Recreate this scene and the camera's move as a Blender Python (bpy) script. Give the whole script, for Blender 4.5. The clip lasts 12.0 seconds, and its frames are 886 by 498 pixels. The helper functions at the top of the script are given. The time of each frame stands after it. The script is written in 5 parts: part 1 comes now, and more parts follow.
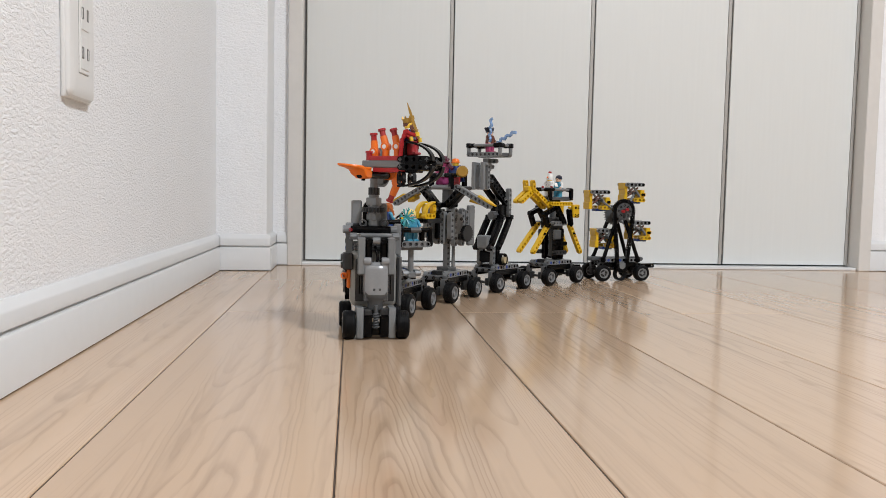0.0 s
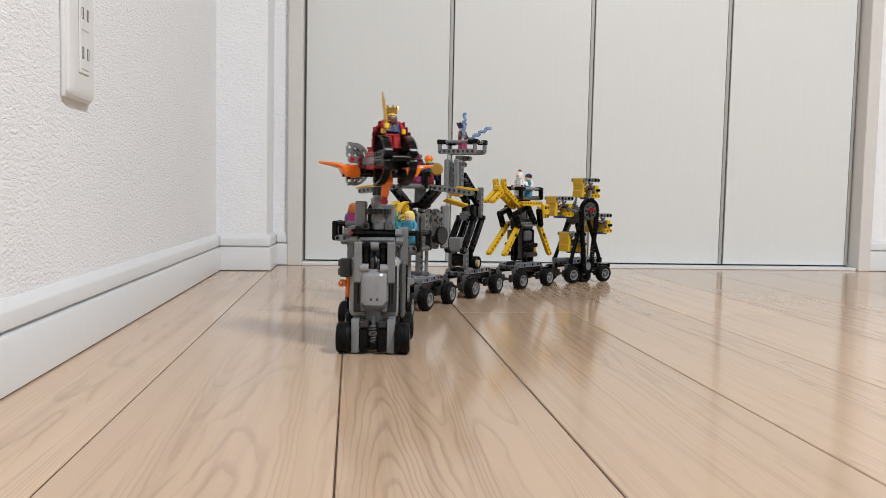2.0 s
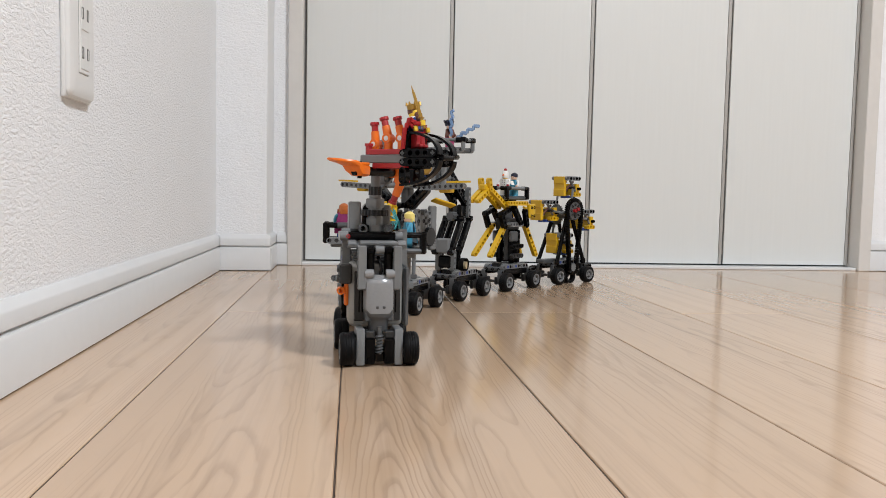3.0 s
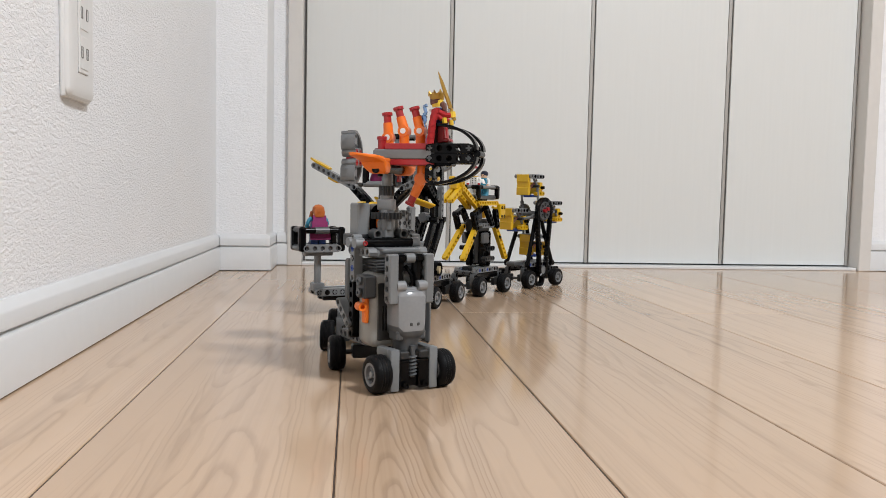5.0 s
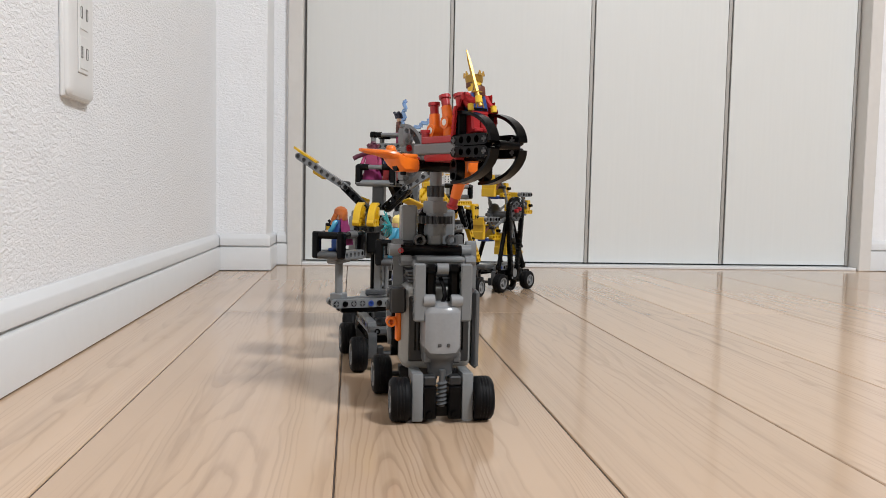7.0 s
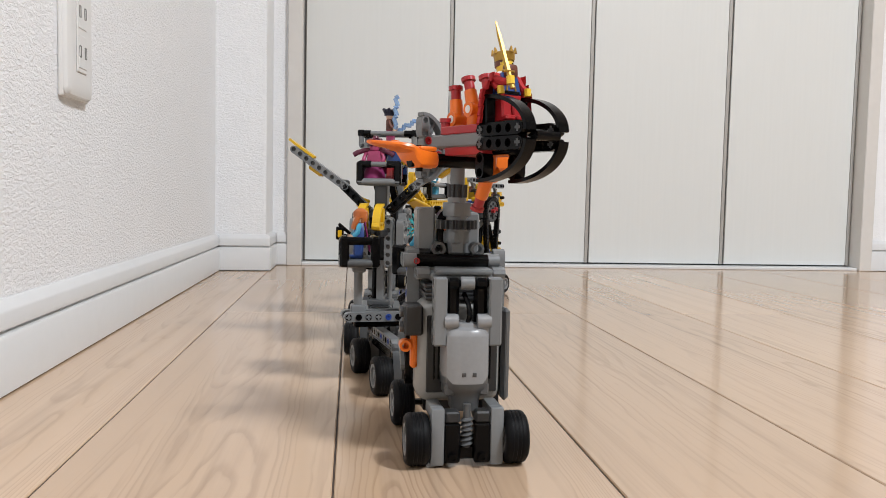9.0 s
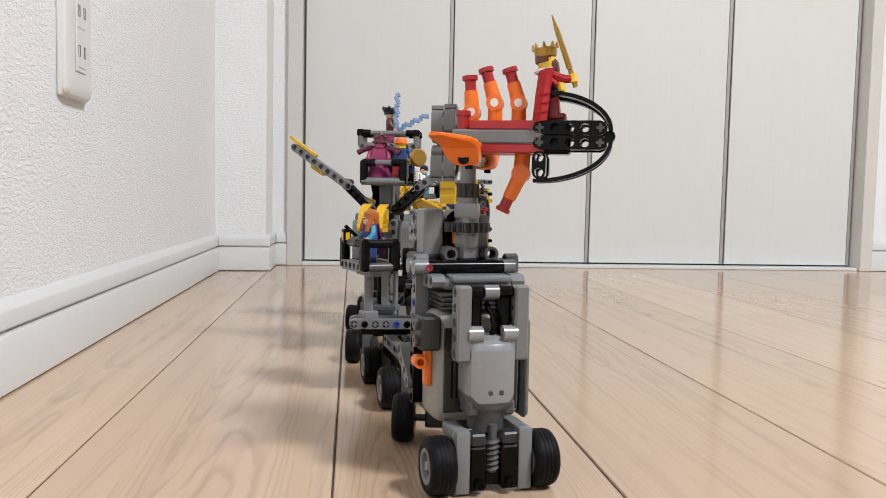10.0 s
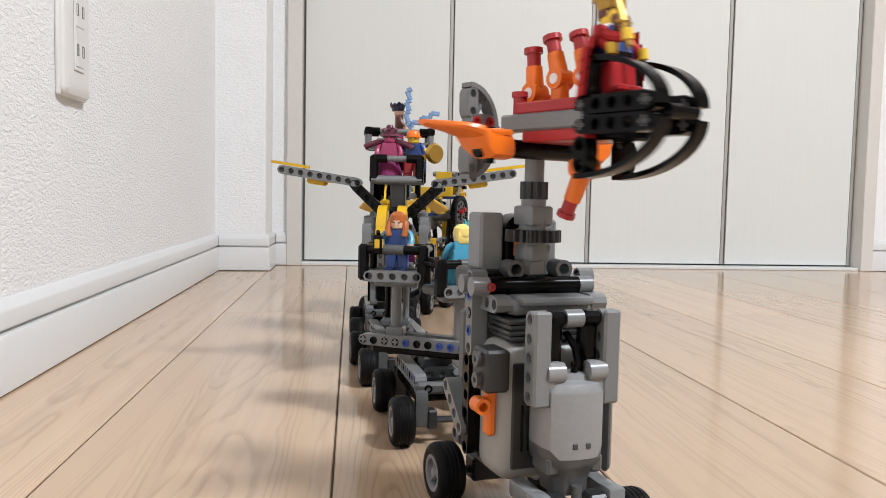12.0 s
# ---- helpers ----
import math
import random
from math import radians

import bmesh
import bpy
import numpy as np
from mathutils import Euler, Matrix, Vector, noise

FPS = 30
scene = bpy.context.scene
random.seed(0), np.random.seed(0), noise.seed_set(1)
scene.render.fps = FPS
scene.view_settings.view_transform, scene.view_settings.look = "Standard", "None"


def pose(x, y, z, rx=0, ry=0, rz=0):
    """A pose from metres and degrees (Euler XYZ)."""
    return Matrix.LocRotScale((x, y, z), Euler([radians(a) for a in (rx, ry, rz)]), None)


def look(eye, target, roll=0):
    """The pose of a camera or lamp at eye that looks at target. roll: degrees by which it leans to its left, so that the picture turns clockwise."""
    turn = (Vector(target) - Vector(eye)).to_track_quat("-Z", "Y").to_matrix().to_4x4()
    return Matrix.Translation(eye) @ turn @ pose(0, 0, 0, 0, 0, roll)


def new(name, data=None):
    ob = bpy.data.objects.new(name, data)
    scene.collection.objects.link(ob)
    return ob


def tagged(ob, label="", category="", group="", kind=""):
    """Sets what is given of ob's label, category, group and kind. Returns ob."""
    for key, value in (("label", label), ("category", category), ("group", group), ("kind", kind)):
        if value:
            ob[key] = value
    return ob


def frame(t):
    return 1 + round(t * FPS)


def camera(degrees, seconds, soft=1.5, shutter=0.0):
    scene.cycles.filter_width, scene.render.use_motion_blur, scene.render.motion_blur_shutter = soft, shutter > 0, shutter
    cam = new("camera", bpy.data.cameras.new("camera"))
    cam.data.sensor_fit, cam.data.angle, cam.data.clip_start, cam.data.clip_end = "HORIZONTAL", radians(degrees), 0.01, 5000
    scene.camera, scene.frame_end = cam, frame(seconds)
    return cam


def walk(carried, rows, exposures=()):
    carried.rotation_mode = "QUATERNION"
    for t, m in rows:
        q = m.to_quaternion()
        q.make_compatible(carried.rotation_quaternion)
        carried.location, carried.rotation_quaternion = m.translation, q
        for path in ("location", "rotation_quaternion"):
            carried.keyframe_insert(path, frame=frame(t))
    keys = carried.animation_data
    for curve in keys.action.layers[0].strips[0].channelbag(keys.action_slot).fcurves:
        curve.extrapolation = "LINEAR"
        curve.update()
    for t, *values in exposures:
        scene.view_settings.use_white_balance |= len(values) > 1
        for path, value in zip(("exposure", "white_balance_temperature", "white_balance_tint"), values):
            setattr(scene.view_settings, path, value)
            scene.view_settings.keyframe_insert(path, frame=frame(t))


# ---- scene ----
# Camera: low over the floor, settling a few millimetres forward
cam = camera(57.65, 12.0, soft=0.6, shutter=0.5)
EYE = Matrix.Translation((0.0, 0.0, 0.1556))
AIM = pose(0, 0, 0, 90 - 3.887, 0, -6.513) @ pose(0, 0, 0, 0, 0, 1.183)
CREEP = [(0.0, 0.0), (3.2, 0.0), (5.0, 0.0015), (7.0, 0.002), (9.0, 0.005), (10.0, 0.007), (11.0, 0.009), (12.0, 0.010)]
walk(cam, [(t, EYE @ AIM @ Matrix.Translation((0, 0, -d))) for t, d in CREEP], [(0.0, 0.07), (7.0, 0.09), (10.0, 0.17), (12.0, 0.25)])

# World and light: an indoor room at night, one ceiling lamp, bounce from pale walls
world = bpy.data.worlds.new("world")
scene.world = world
world.use_nodes = True
world.node_tree.nodes["Background"].inputs[0].default_value = (0.9, 0.95, 1.0, 1)
world.node_tree.nodes["Background"].inputs[1].default_value = 0.05
LAMP = (1.40, -0.68, 2.38)


def area_lamp(name, where, target, size, power, colour):
    data = bpy.data.lights.new(name, "AREA")
    data.shape, data.size, data.energy, data.color = "DISK", size, power, colour
    ob = new(name, data)
    ob.matrix_basis = look(where, target)
    return ob


area_lamp("ceiling_lamp_light", (LAMP[0], LAMP[1], 2.29), (LAMP[0], LAMP[1], 0.0), 0.5, 95.0, (0.92, 0.965, 1.03))

# ---- materials ----


def material(name, colour, rough=0.4, metal=0.0, spec=0.5, grain=0.0, grain_scale=400.0, bump=0.0, bump_scale=900.0, coat=0.0, trans=0.0, var=0.0):
    """A procedural surface with fine colour variation at two scales and relief."""
    mat = bpy.data.materials.new(name)
    mat.use_nodes = True
    nt = mat.node_tree
    b = nt.nodes["Principled BSDF"]
    b.inputs["Roughness"].default_value = rough
    b.inputs["Metallic"].default_value = metal
    b.inputs["Specular IOR Level"].default_value = spec
    b.inputs["Coat Weight"].default_value = coat
    b.inputs["Transmission Weight"].default_value = trans
    co = nt.nodes.new("ShaderNodeTexCoord")
    fine = nt.nodes.new("ShaderNodeTexNoise")
    fine.inputs["Scale"].default_value = grain_scale
    broad = nt.nodes.new("ShaderNodeTexNoise")
    broad.inputs["Scale"].default_value = grain_scale / 12
    nt.links.new(co.outputs["Object"], fine.inputs["Vector"])
    nt.links.new(co.outputs["Object"], broad.inputs["Vector"])
    add = nt.nodes.new("ShaderNodeMath")
    add.operation = "ADD"
    nt.links.new(fine.outputs["Fac"], add.inputs[0])
    nt.links.new(broad.outputs["Fac"], add.inputs[1])
    ramp = nt.nodes.new("ShaderNodeMapRange")
    ramp.inputs["From Min"].default_value, ramp.inputs["From Max"].default_value = 0.6, 1.4
    ramp.inputs["To Min"].default_value, ramp.inputs["To Max"].default_value = 1 - grain, 1 + grain
    nt.links.new(add.outputs[0], ramp.inputs["Value"])
    mix = nt.nodes.new("ShaderNodeVectorMath")
    mix.operation = "SCALE"
    mix.inputs[0].default_value = colour
    nt.links.new(ramp.outputs[0], mix.inputs["Scale"])
    last = mix.outputs[0]
    if var:
        info = nt.nodes.new("ShaderNodeObjectInfo")
        r2 = nt.nodes.new("ShaderNodeMapRange")
        r2.inputs["To Min"].default_value, r2.inputs["To Max"].default_value = 1 - var, 1 + var
        nt.links.new(info.outputs["Random"], r2.inputs["Value"])
        m2 = nt.nodes.new("ShaderNodeVectorMath")
        m2.operation = "SCALE"
        nt.links.new(last, m2.inputs[0])
        nt.links.new(r2.outputs[0], m2.inputs["Scale"])
        last = m2.outputs[0]
    nt.links.new(last, b.inputs["Base Color"])
    if bump:
        rel = nt.nodes.new("ShaderNodeTexNoise")
        rel.inputs["Scale"].default_value = bump_scale
        rel.inputs["Detail"].default_value = 4
        nt.links.new(co.outputs["Object"], rel.inputs["Vector"])
        bn = nt.nodes.new("ShaderNodeBump")
        bn.inputs["Strength"].default_value = bump
        bn.inputs["Distance"].default_value = 0.001
        nt.links.new(rel.outputs["Fac"], bn.inputs["Height"])
        nt.links.new(bn.outputs[0], b.inputs["Normal"])
    return mat


LG = material("light_grey_plastic", (0.166, 0.174, 0.178), 0.30, grain=0.05, var=0.06)
MG = material("medium_grey_plastic", (0.074, 0.078, 0.081), 0.33, grain=0.06, var=0.06)
DG = material("dark_grey_plastic", (0.019, 0.020, 0.021), 0.38, grain=0.08, var=0.08)
BK = material("black_plastic", (0.0025, 0.0025, 0.0028), 0.2, spec=0.14, grain=0.15)
YE = material("yellow_plastic", (0.66, 0.40, 0.010), 0.33, grain=0.05, var=0.05)
OR = material("orange_plastic", (0.80, 0.17, 0.012), 0.33, grain=0.05)
RD = material("dark_red_plastic", (0.36, 0.016, 0.02), 0.33, grain=0.06)
BL = material("blue_plastic", (0.015, 0.05, 0.25), 0.33, grain=0.06)
TAN = material("tan_plastic", (0.50, 0.40, 0.24), 0.4, grain=0.05)
RUB = material("tyre_rubber", (0.0045, 0.0045, 0.005), 0.5, spec=0.12, grain=0.25, bump=0.2, bump_scale=2500)
BOX = material("pale_grey_battery_plastic", (0.30, 0.30, 0.285), 0.34, grain=0.04)
RIM = material("rim_grey_plastic", (0.20, 0.205, 0.21), 0.35, grain=0.06)
STEEL = material("pearl_grey_motor_plastic", (0.25, 0.255, 0.26), 0.24, metal=0.1, grain=0.05)
GOLD = material("pearl_gold_plastic", (0.42, 0.25, 0.05), 0.3, metal=0.6, grain=0.06)
SKIN = material("yellow_doll_plastic", (0.80, 0.53, 0.04), 0.35, grain=0.03)
PALE = material("pale_doll_plastic", (0.75, 0.48, 0.33), 0.35, grain=0.03)
BROWN = material("reddish_brown_plastic", (0.12, 0.035, 0.02), 0.4, grain=0.08)
HAIR_O = material("copper_hair_plastic", (0.42, 0.11, 0.02), 0.38, grain=0.1)
HAIR_Y = material("pale_blond_hair_plastic", (0.82, 0.66, 0.2), 0.38, grain=0.06)
HAIR_B = material("blue_black_hair_plastic", (0.012, 0.015, 0.035), 0.35, grain=0.2)
CAPE_R = material("red_cloth_cape", (0.42, 0.012, 0.015), 0.75, grain=0.12, bump=0.15)
CAPE_M = material("magenta_cloth_cape", (0.20, 0.012, 0.09), 0.75, grain=0.12, bump=0.15)
HAIR_P = material("dark_magenta_hair_plastic", (0.09, 0.010, 0.03), 0.38, grain=0.1)
PINK = material("dark_pink_plastic", (0.36, 0.045, 0.13), 0.38, grain=0.1)
AQUA = material("aqua_blue_plastic", (0.05, 0.28, 0.42), 0.38, grain=0.1)
NAVY = material("navy_plastic", (0.02, 0.06, 0.22), 0.38, grain=0.1)
WHITE = material("white_plastic", (0.78, 0.78, 0.76), 0.35, grain=0.03)
ICE = material("clear_ice_blue_plastic", (0.36, 0.56, 0.86), 0.12, trans=0.6)
TEAL = material("clear_teal_glitter_plastic", (0.10, 0.55, 0.58), 0.15, trans=0.45)
PAINT = material("white_satin_trim", (0.70, 0.71, 0.715), 0.3, grain=0.02, grain_scale=60, bump=0.02, bump_scale=200)
FRAME = material("warm_white_frame_laminate", (0.66, 0.64, 0.61), 0.4, grain=0.03, grain_scale=60)
ALU = material("aluminium_edge", (0.42, 0.41, 0.385), 0.4, metal=0.2, grain=0.05)
# grey that stands for shade in narrow gaps and socket slots
SHADE_GAP = material("grey_gap_shade", (0.16, 0.155, 0.15), 0.6)
# dark fill: shade in the door gaps, also vents and beam holes
DARK_FILL = material("dark_gap_and_hole_fill", (0.05, 0.05, 0.05), 0.6)
PLATE = material("white_outlet_plastic", (0.74, 0.74, 0.73), 0.28, grain=0.01)
# invented dim surface for walls out of view, lowers the bounced light
DIM = material("dim_beige_unseen_wall", (0.26, 0.24, 0.21), 0.85, grain=0.1, grain_scale=50)
CEIL = material("white_ceiling_paper", (0.80, 0.79, 0.77), 0.8, grain=0.03, grain_scale=40)


def wallpaper():
    """White embossed vinyl wallpaper: coarse stucco relief."""
    mat = material("embossed_white_wallpaper", (0.862, 0.875, 0.89), 0.62, grain=0.02, grain_scale=30)
    nt = mat.node_tree
    b = nt.nodes["Principled BSDF"]
    co = nt.nodes.new("ShaderNodeTexCoord")
    warp = nt.nodes.new("ShaderNodeMapping")
    warp.inputs["Scale"].default_value = (1, 1, 1.9)
    nt.links.new(co.outputs["Object"], warp.inputs["Vector"])
    n1 = nt.nodes.new("ShaderNodeTexNoise")
    n1.inputs["Scale"].default_value, n1.inputs["Detail"].default_value, n1.inputs["Distortion"].default_value = 150, 5, 0.8
    nt.links.new(warp.outputs[0], n1.inputs["Vector"])
    bn = nt.nodes.new("ShaderNodeBump")
    bn.inputs["Strength"].default_value, bn.inputs["Distance"].default_value = 0.68, 0.0026
    nt.links.new(n1.outputs["Fac"], bn.inputs["Height"])
    nt.links.new(bn.outputs[0], b.inputs["Normal"])
    return mat


def door_laminate():
    """Off-white laminate with a faint upright grain."""
    mat = material("off_white_door_laminate", (0.70, 0.69, 0.67), 0.38)
    nt = mat.node_tree
    b = nt.nodes["Principled BSDF"]
    co = nt.nodes.new("ShaderNodeTexCoord")
    st = nt.nodes.new("ShaderNodeMapping")
    st.inputs["Scale"].default_value = (160, 160, 6)
    nt.links.new(co.outputs["Object"], st.inputs["Vector"])
    n = nt.nodes.new("ShaderNodeTexNoise")
    n.inputs["Scale"].default_value, n.inputs["Detail"].default_value = 1.0, 5
    nt.links.new(st.outputs[0], n.inputs["Vector"])
    ramp = nt.nodes.new("ShaderNodeValToRGB")
    ramp.color_ramp.elements[0].position, ramp.color_ramp.elements[0].color = 0.3, (0.685, 0.70, 0.685, 1)
    ramp.color_ramp.elements[1].position, ramp.color_ramp.elements[1].color = 0.7, (0.70, 0.715, 0.70, 1)
    nt.links.new(n.outputs["Fac"], ramp.inputs[0])
    nt.links.new(ramp.outputs[0], b.inputs["Base Color"])
    bn = nt.nodes.new("ShaderNodeBump")
    bn.inputs["Strength"].default_value, bn.inputs["Distance"].default_value = 0.07, 0.0005
    nt.links.new(n.outputs["Fac"], bn.inputs["Height"])
    nt.links.new(bn.outputs[0], b.inputs["Normal"])
    return mat


def plank_wood():
    """Pale pinkish-beige wood film: cathedral figure stretched along the plank, glossy coat."""
    mat = material("pale_beige_wood_flooring", (0.6, 0.46, 0.34), 0.3)
    nt = mat.node_tree
    b = nt.nodes["Principled BSDF"]
    co = nt.nodes.new("ShaderNodeTexCoord")
    info = nt.nodes.new("ShaderNodeObjectInfo")
    jump = nt.nodes.new("ShaderNodeVectorMath")
    jump.operation = "SCALE"
    jump.inputs[0].default_value = (3.1, 17.7, 0.0)
    nt.links.new(info.outputs["Random"], jump.inputs["Scale"])
    off = nt.nodes.new("ShaderNodeVectorMath")
    off.operation = "ADD"
    nt.links.new(co.outputs["Object"], off.inputs[0])
    nt.links.new(jump.outputs[0], off.inputs[1])
    def noise(scale, detail, rough=0.5):
        mp = nt.nodes.new("ShaderNodeMapping")
        mp.inputs["Scale"].default_value = scale
        nt.links.new(off.outputs[0], mp.inputs["Vector"])
        n = nt.nodes.new("ShaderNodeTexNoise")
        n.inputs["Scale"].default_value, n.inputs["Detail"].default_value, n.inputs["Roughness"].default_value = 1.0, detail, rough
        nt.links.new(mp.outputs[0], n.inputs["Vector"])
        return n.outputs["Fac"]

    def math_node(op, a, *rest):
        n = nt.nodes.new("ShaderNodeMath")
        n.operation = op
        for i, q in enumerate((a,) + rest):
            if isinstance(q, (int, float)):
                n.inputs[i].default_value = q
            else:
                nt.links.new(q, n.inputs[i])
        return n.outputs[0]

    # growth rings: sharp late edge, soft early side, wobbling along the strip
    field = noise((12.0, 0.30, 1.0), 1.5, 0.45)
    wobble = noise((26.0, 9.0, 1.0), 2.5, 0.5)
    rings = math_node("FRACT", math_node("MULTIPLY", math_node("MULTIPLY_ADD", wobble, 0.036, field), 62.0))
    late = nt.nodes.new("ShaderNodeValToRGB")
    late.color_ramp.interpolation = "EASE"
    q = late.color_ramp.elements
    q[0].position, q[0].color = 0.0, (0.25, 0.25, 0.25, 1)
    q[1].position, q[1].color = 1.0, (0.35, 0.35, 0.35, 1)
    for p, v in ((0.12, 0.0), (0.55, 0.10), (0.86, 0.9), (0.92, 1.0)):
        w = q.new(p)
        w.color = (v, v, v, 1)
    nt.links.new(rings, late.inputs[0])
    # some strips show strong figure, others hardly any
    patch = noise((7.0, 1.1, 1.0), 1.5)
    show = nt.nodes.new("ShaderNodeMapRange")
    show.inputs["From Min"].default_value, show.inputs["From Max"].default_value = 0.40, 0.66
    show.inputs["To Min"].default_value, show.inputs["To Max"].default_value = 0.06, 0.32
    nt.links.new(patch, show.inputs["Value"])
    fine_fac = noise((260.0, 5.0, 1.0), 4.0)
    streak = noise((60.0, 0.9, 1.0), 3.0)
    dark = math_node("MULTIPLY", late.outputs[0], show.outputs[0])
    dark = math_node("MULTIPLY_ADD", math_node("SUBTRACT", fine_fac, 0.5), 0.42, dark)
    dark = math_node("MULTIPLY_ADD", math_node("SUBTRACT", streak, 0.5), 0.95, dark)
    ramp = nt.nodes.new("ShaderNodeValToRGB")
    e = ramp.color_ramp.elements
    e[0].position, e[0].color = 0.0, (0.560, 0.398, 0.268, 1)
    e[1].position, e[1].color = 0.8, (0.295, 0.196, 0.125, 1)
    nt.links.new(dark, ramp.inputs[0])
    tone = nt.nodes.new("ShaderNodeMapRange")
    tone.inputs["To Min"].default_value, tone.inputs["To Max"].default_value = 0.82, 1.05
    nt.links.new(info.outputs["Random"], tone.inputs["Value"])
    sc = nt.nodes.new("ShaderNodeVectorMath")
    sc.operation = "SCALE"
    nt.links.new(ramp.outputs[0], sc.inputs[0])
    nt.links.new(tone.outputs[0], sc.inputs["Scale"])
    nt.links.new(sc.outputs[0], b.inputs["Base Color"])
    b.inputs["Roughness"].default_value = 0.125
    b.inputs["Specular IOR Level"].default_value = 0.46
    bn = nt.nodes.new("ShaderNodeBump")
    bn.inputs["Strength"].default_value, bn.inputs["Distance"].default_value = 0.06, 0.0004
    nt.links.new(fine_fac, bn.inputs["Height"])
    nt.links.new(bn.outputs[0], b.inputs["Normal"])
    return mat


WALLPAPER, DOOR, WOOD = wallpaper(), door_laminate(), plank_wood()
GROOVE = material("dark_plank_groove", (0.06, 0.04, 0.028), 0.7, grain=0.2, grain_scale=80)

# ---- mesh helpers ----
U = 0.008
AXES = {"x": Matrix.Rotation(radians(90), 4, "Y"), "y": Matrix.Rotation(radians(-90), 4, "X"), "z": Matrix.Identity(4)}


def mesh_of(name, bm, *mats, smooth=True):
    bmesh.ops.recalc_face_normals(bm, faces=bm.faces)
    me = bpy.data.meshes.new(name)
    bm.to_mesh(me)
    bm.free()
    for mat in mats:
        me.materials.append(mat)
    if smooth:
        me.shade_smooth()
        me.set_sharp_from_angle(angle=radians(35))
    return me


def part(name, bm, mat, parent, label="", m=None):
    """Links a bmesh (or a ready mesh) as one object under a thing or a part."""
    me = bm if isinstance(bm, bpy.types.Mesh) else mesh_of(name, bm, *(mat if isinstance(mat, (list, tuple)) else [mat]))
    ob = new(name, me)
    ob.parent = parent
    if m is not None:
        ob.matrix_basis = m
    return tagged(ob, label)


def box(bm, cx, cy, cz, sx, sy, sz, bev=0.0007, turn=None, mi=0, seg=1):
    before = set(bm.faces)
    v = bmesh.ops.create_cube(bm, size=1.0)["verts"]
    bmesh.ops.scale(bm, verts=v, vec=(sx, sy, sz))
    if bev:
        ed = list({e for q in v for e in q.link_edges})
        bmesh.ops.bevel(bm, geom=ed, offset=min(bev, 0.45 * min(sx, sy, sz)), segments=seg, affect="EDGES", profile=0.5)
    fs = [q for q in bm.faces if q not in before]
    vs = list({q for fc in fs for q in fc.verts})
    mm = Matrix.Translation((cx, cy, cz))
    if turn is not None:
        mm = mm @ turn
    bmesh.ops.transform(bm, matrix=mm, verts=vs)
    for fc in fs:
        fc.material_index = mi
    return bm


def rod(bm, a, b, r, r2=None, seg=12, mi=0):
    """A capped round bar from a to b."""
    a, b = Vector(a), Vector(b)
    d = b - a
    m = Matrix.Translation((a + b) / 2) @ d.to_track_quat("Z", "Y").to_matrix().to_4x4()
    before = set(bm.faces)
    bmesh.ops.create_cone(bm, cap_ends=True, segments=seg, radius1=r, radius2=r if r2 is None else r2, depth=d.length, matrix=m)
    for fc in bm.faces:
        if fc not in before:
            fc.material_index = mi
    return bm


def lathe(bm, profile, m=None, seg=24, mi=0, hollow=False):
    """Turns (radius, height) pairs round the local z axis."""
    rings = []
    m = m or Matrix.Identity(4)
    for r, z in profile:
        rings.append([bm.verts.new(m @ Vector((r * math.cos(2 * math.pi * k / seg), r * math.sin(2 * math.pi * k / seg), z))) for k in range(seg)])
    for p, q in zip(rings, rings[1:] + (rings[:1] if hollow else [])):
        for k in range(seg):
            fc = bm.faces.new((p[k], p[(k + 1) % seg], q[(k + 1) % seg], q[k]))
            fc.material_index = mi
    for ring in (rings[0], rings[-1]):
        if not hollow:
            fc = bm.faces.new(ring)
            fc.material_index = mi
    return bm


def sweep(bm, pts, r, seg=8, mi=0, flat=1.0):
    """A tube along a line of points."""
    pts = [Vector(q) for q in pts]
    rings = []
    for i, q in enumerate(pts):
        d = (pts[min(i + 1, len(pts) - 1)] - pts[max(i - 1, 0)]).normalized()
        side = d.cross(Vector((0, 1, 0)))
        side = side.normalized() if side.length > 0.05 else d.cross(Vector((0, 0, 1))).normalized()
        up = d.cross(side)
        rings.append([bm.verts.new(q + r * (math.cos(2 * math.pi * k / seg) * side + flat * math.sin(2 * math.pi * k / seg) * up)) for k in range(seg)])
    for p, q in zip(rings, rings[1:]):
        for k in range(seg):
            bm.faces.new((p[k], p[(k + 1) % seg], q[(k + 1) % seg], q[k])).material_index = mi
    bm.faces.new(rings[0]).material_index = mi
    bm.faces.new(rings[-1]).material_index = mi
    return bm


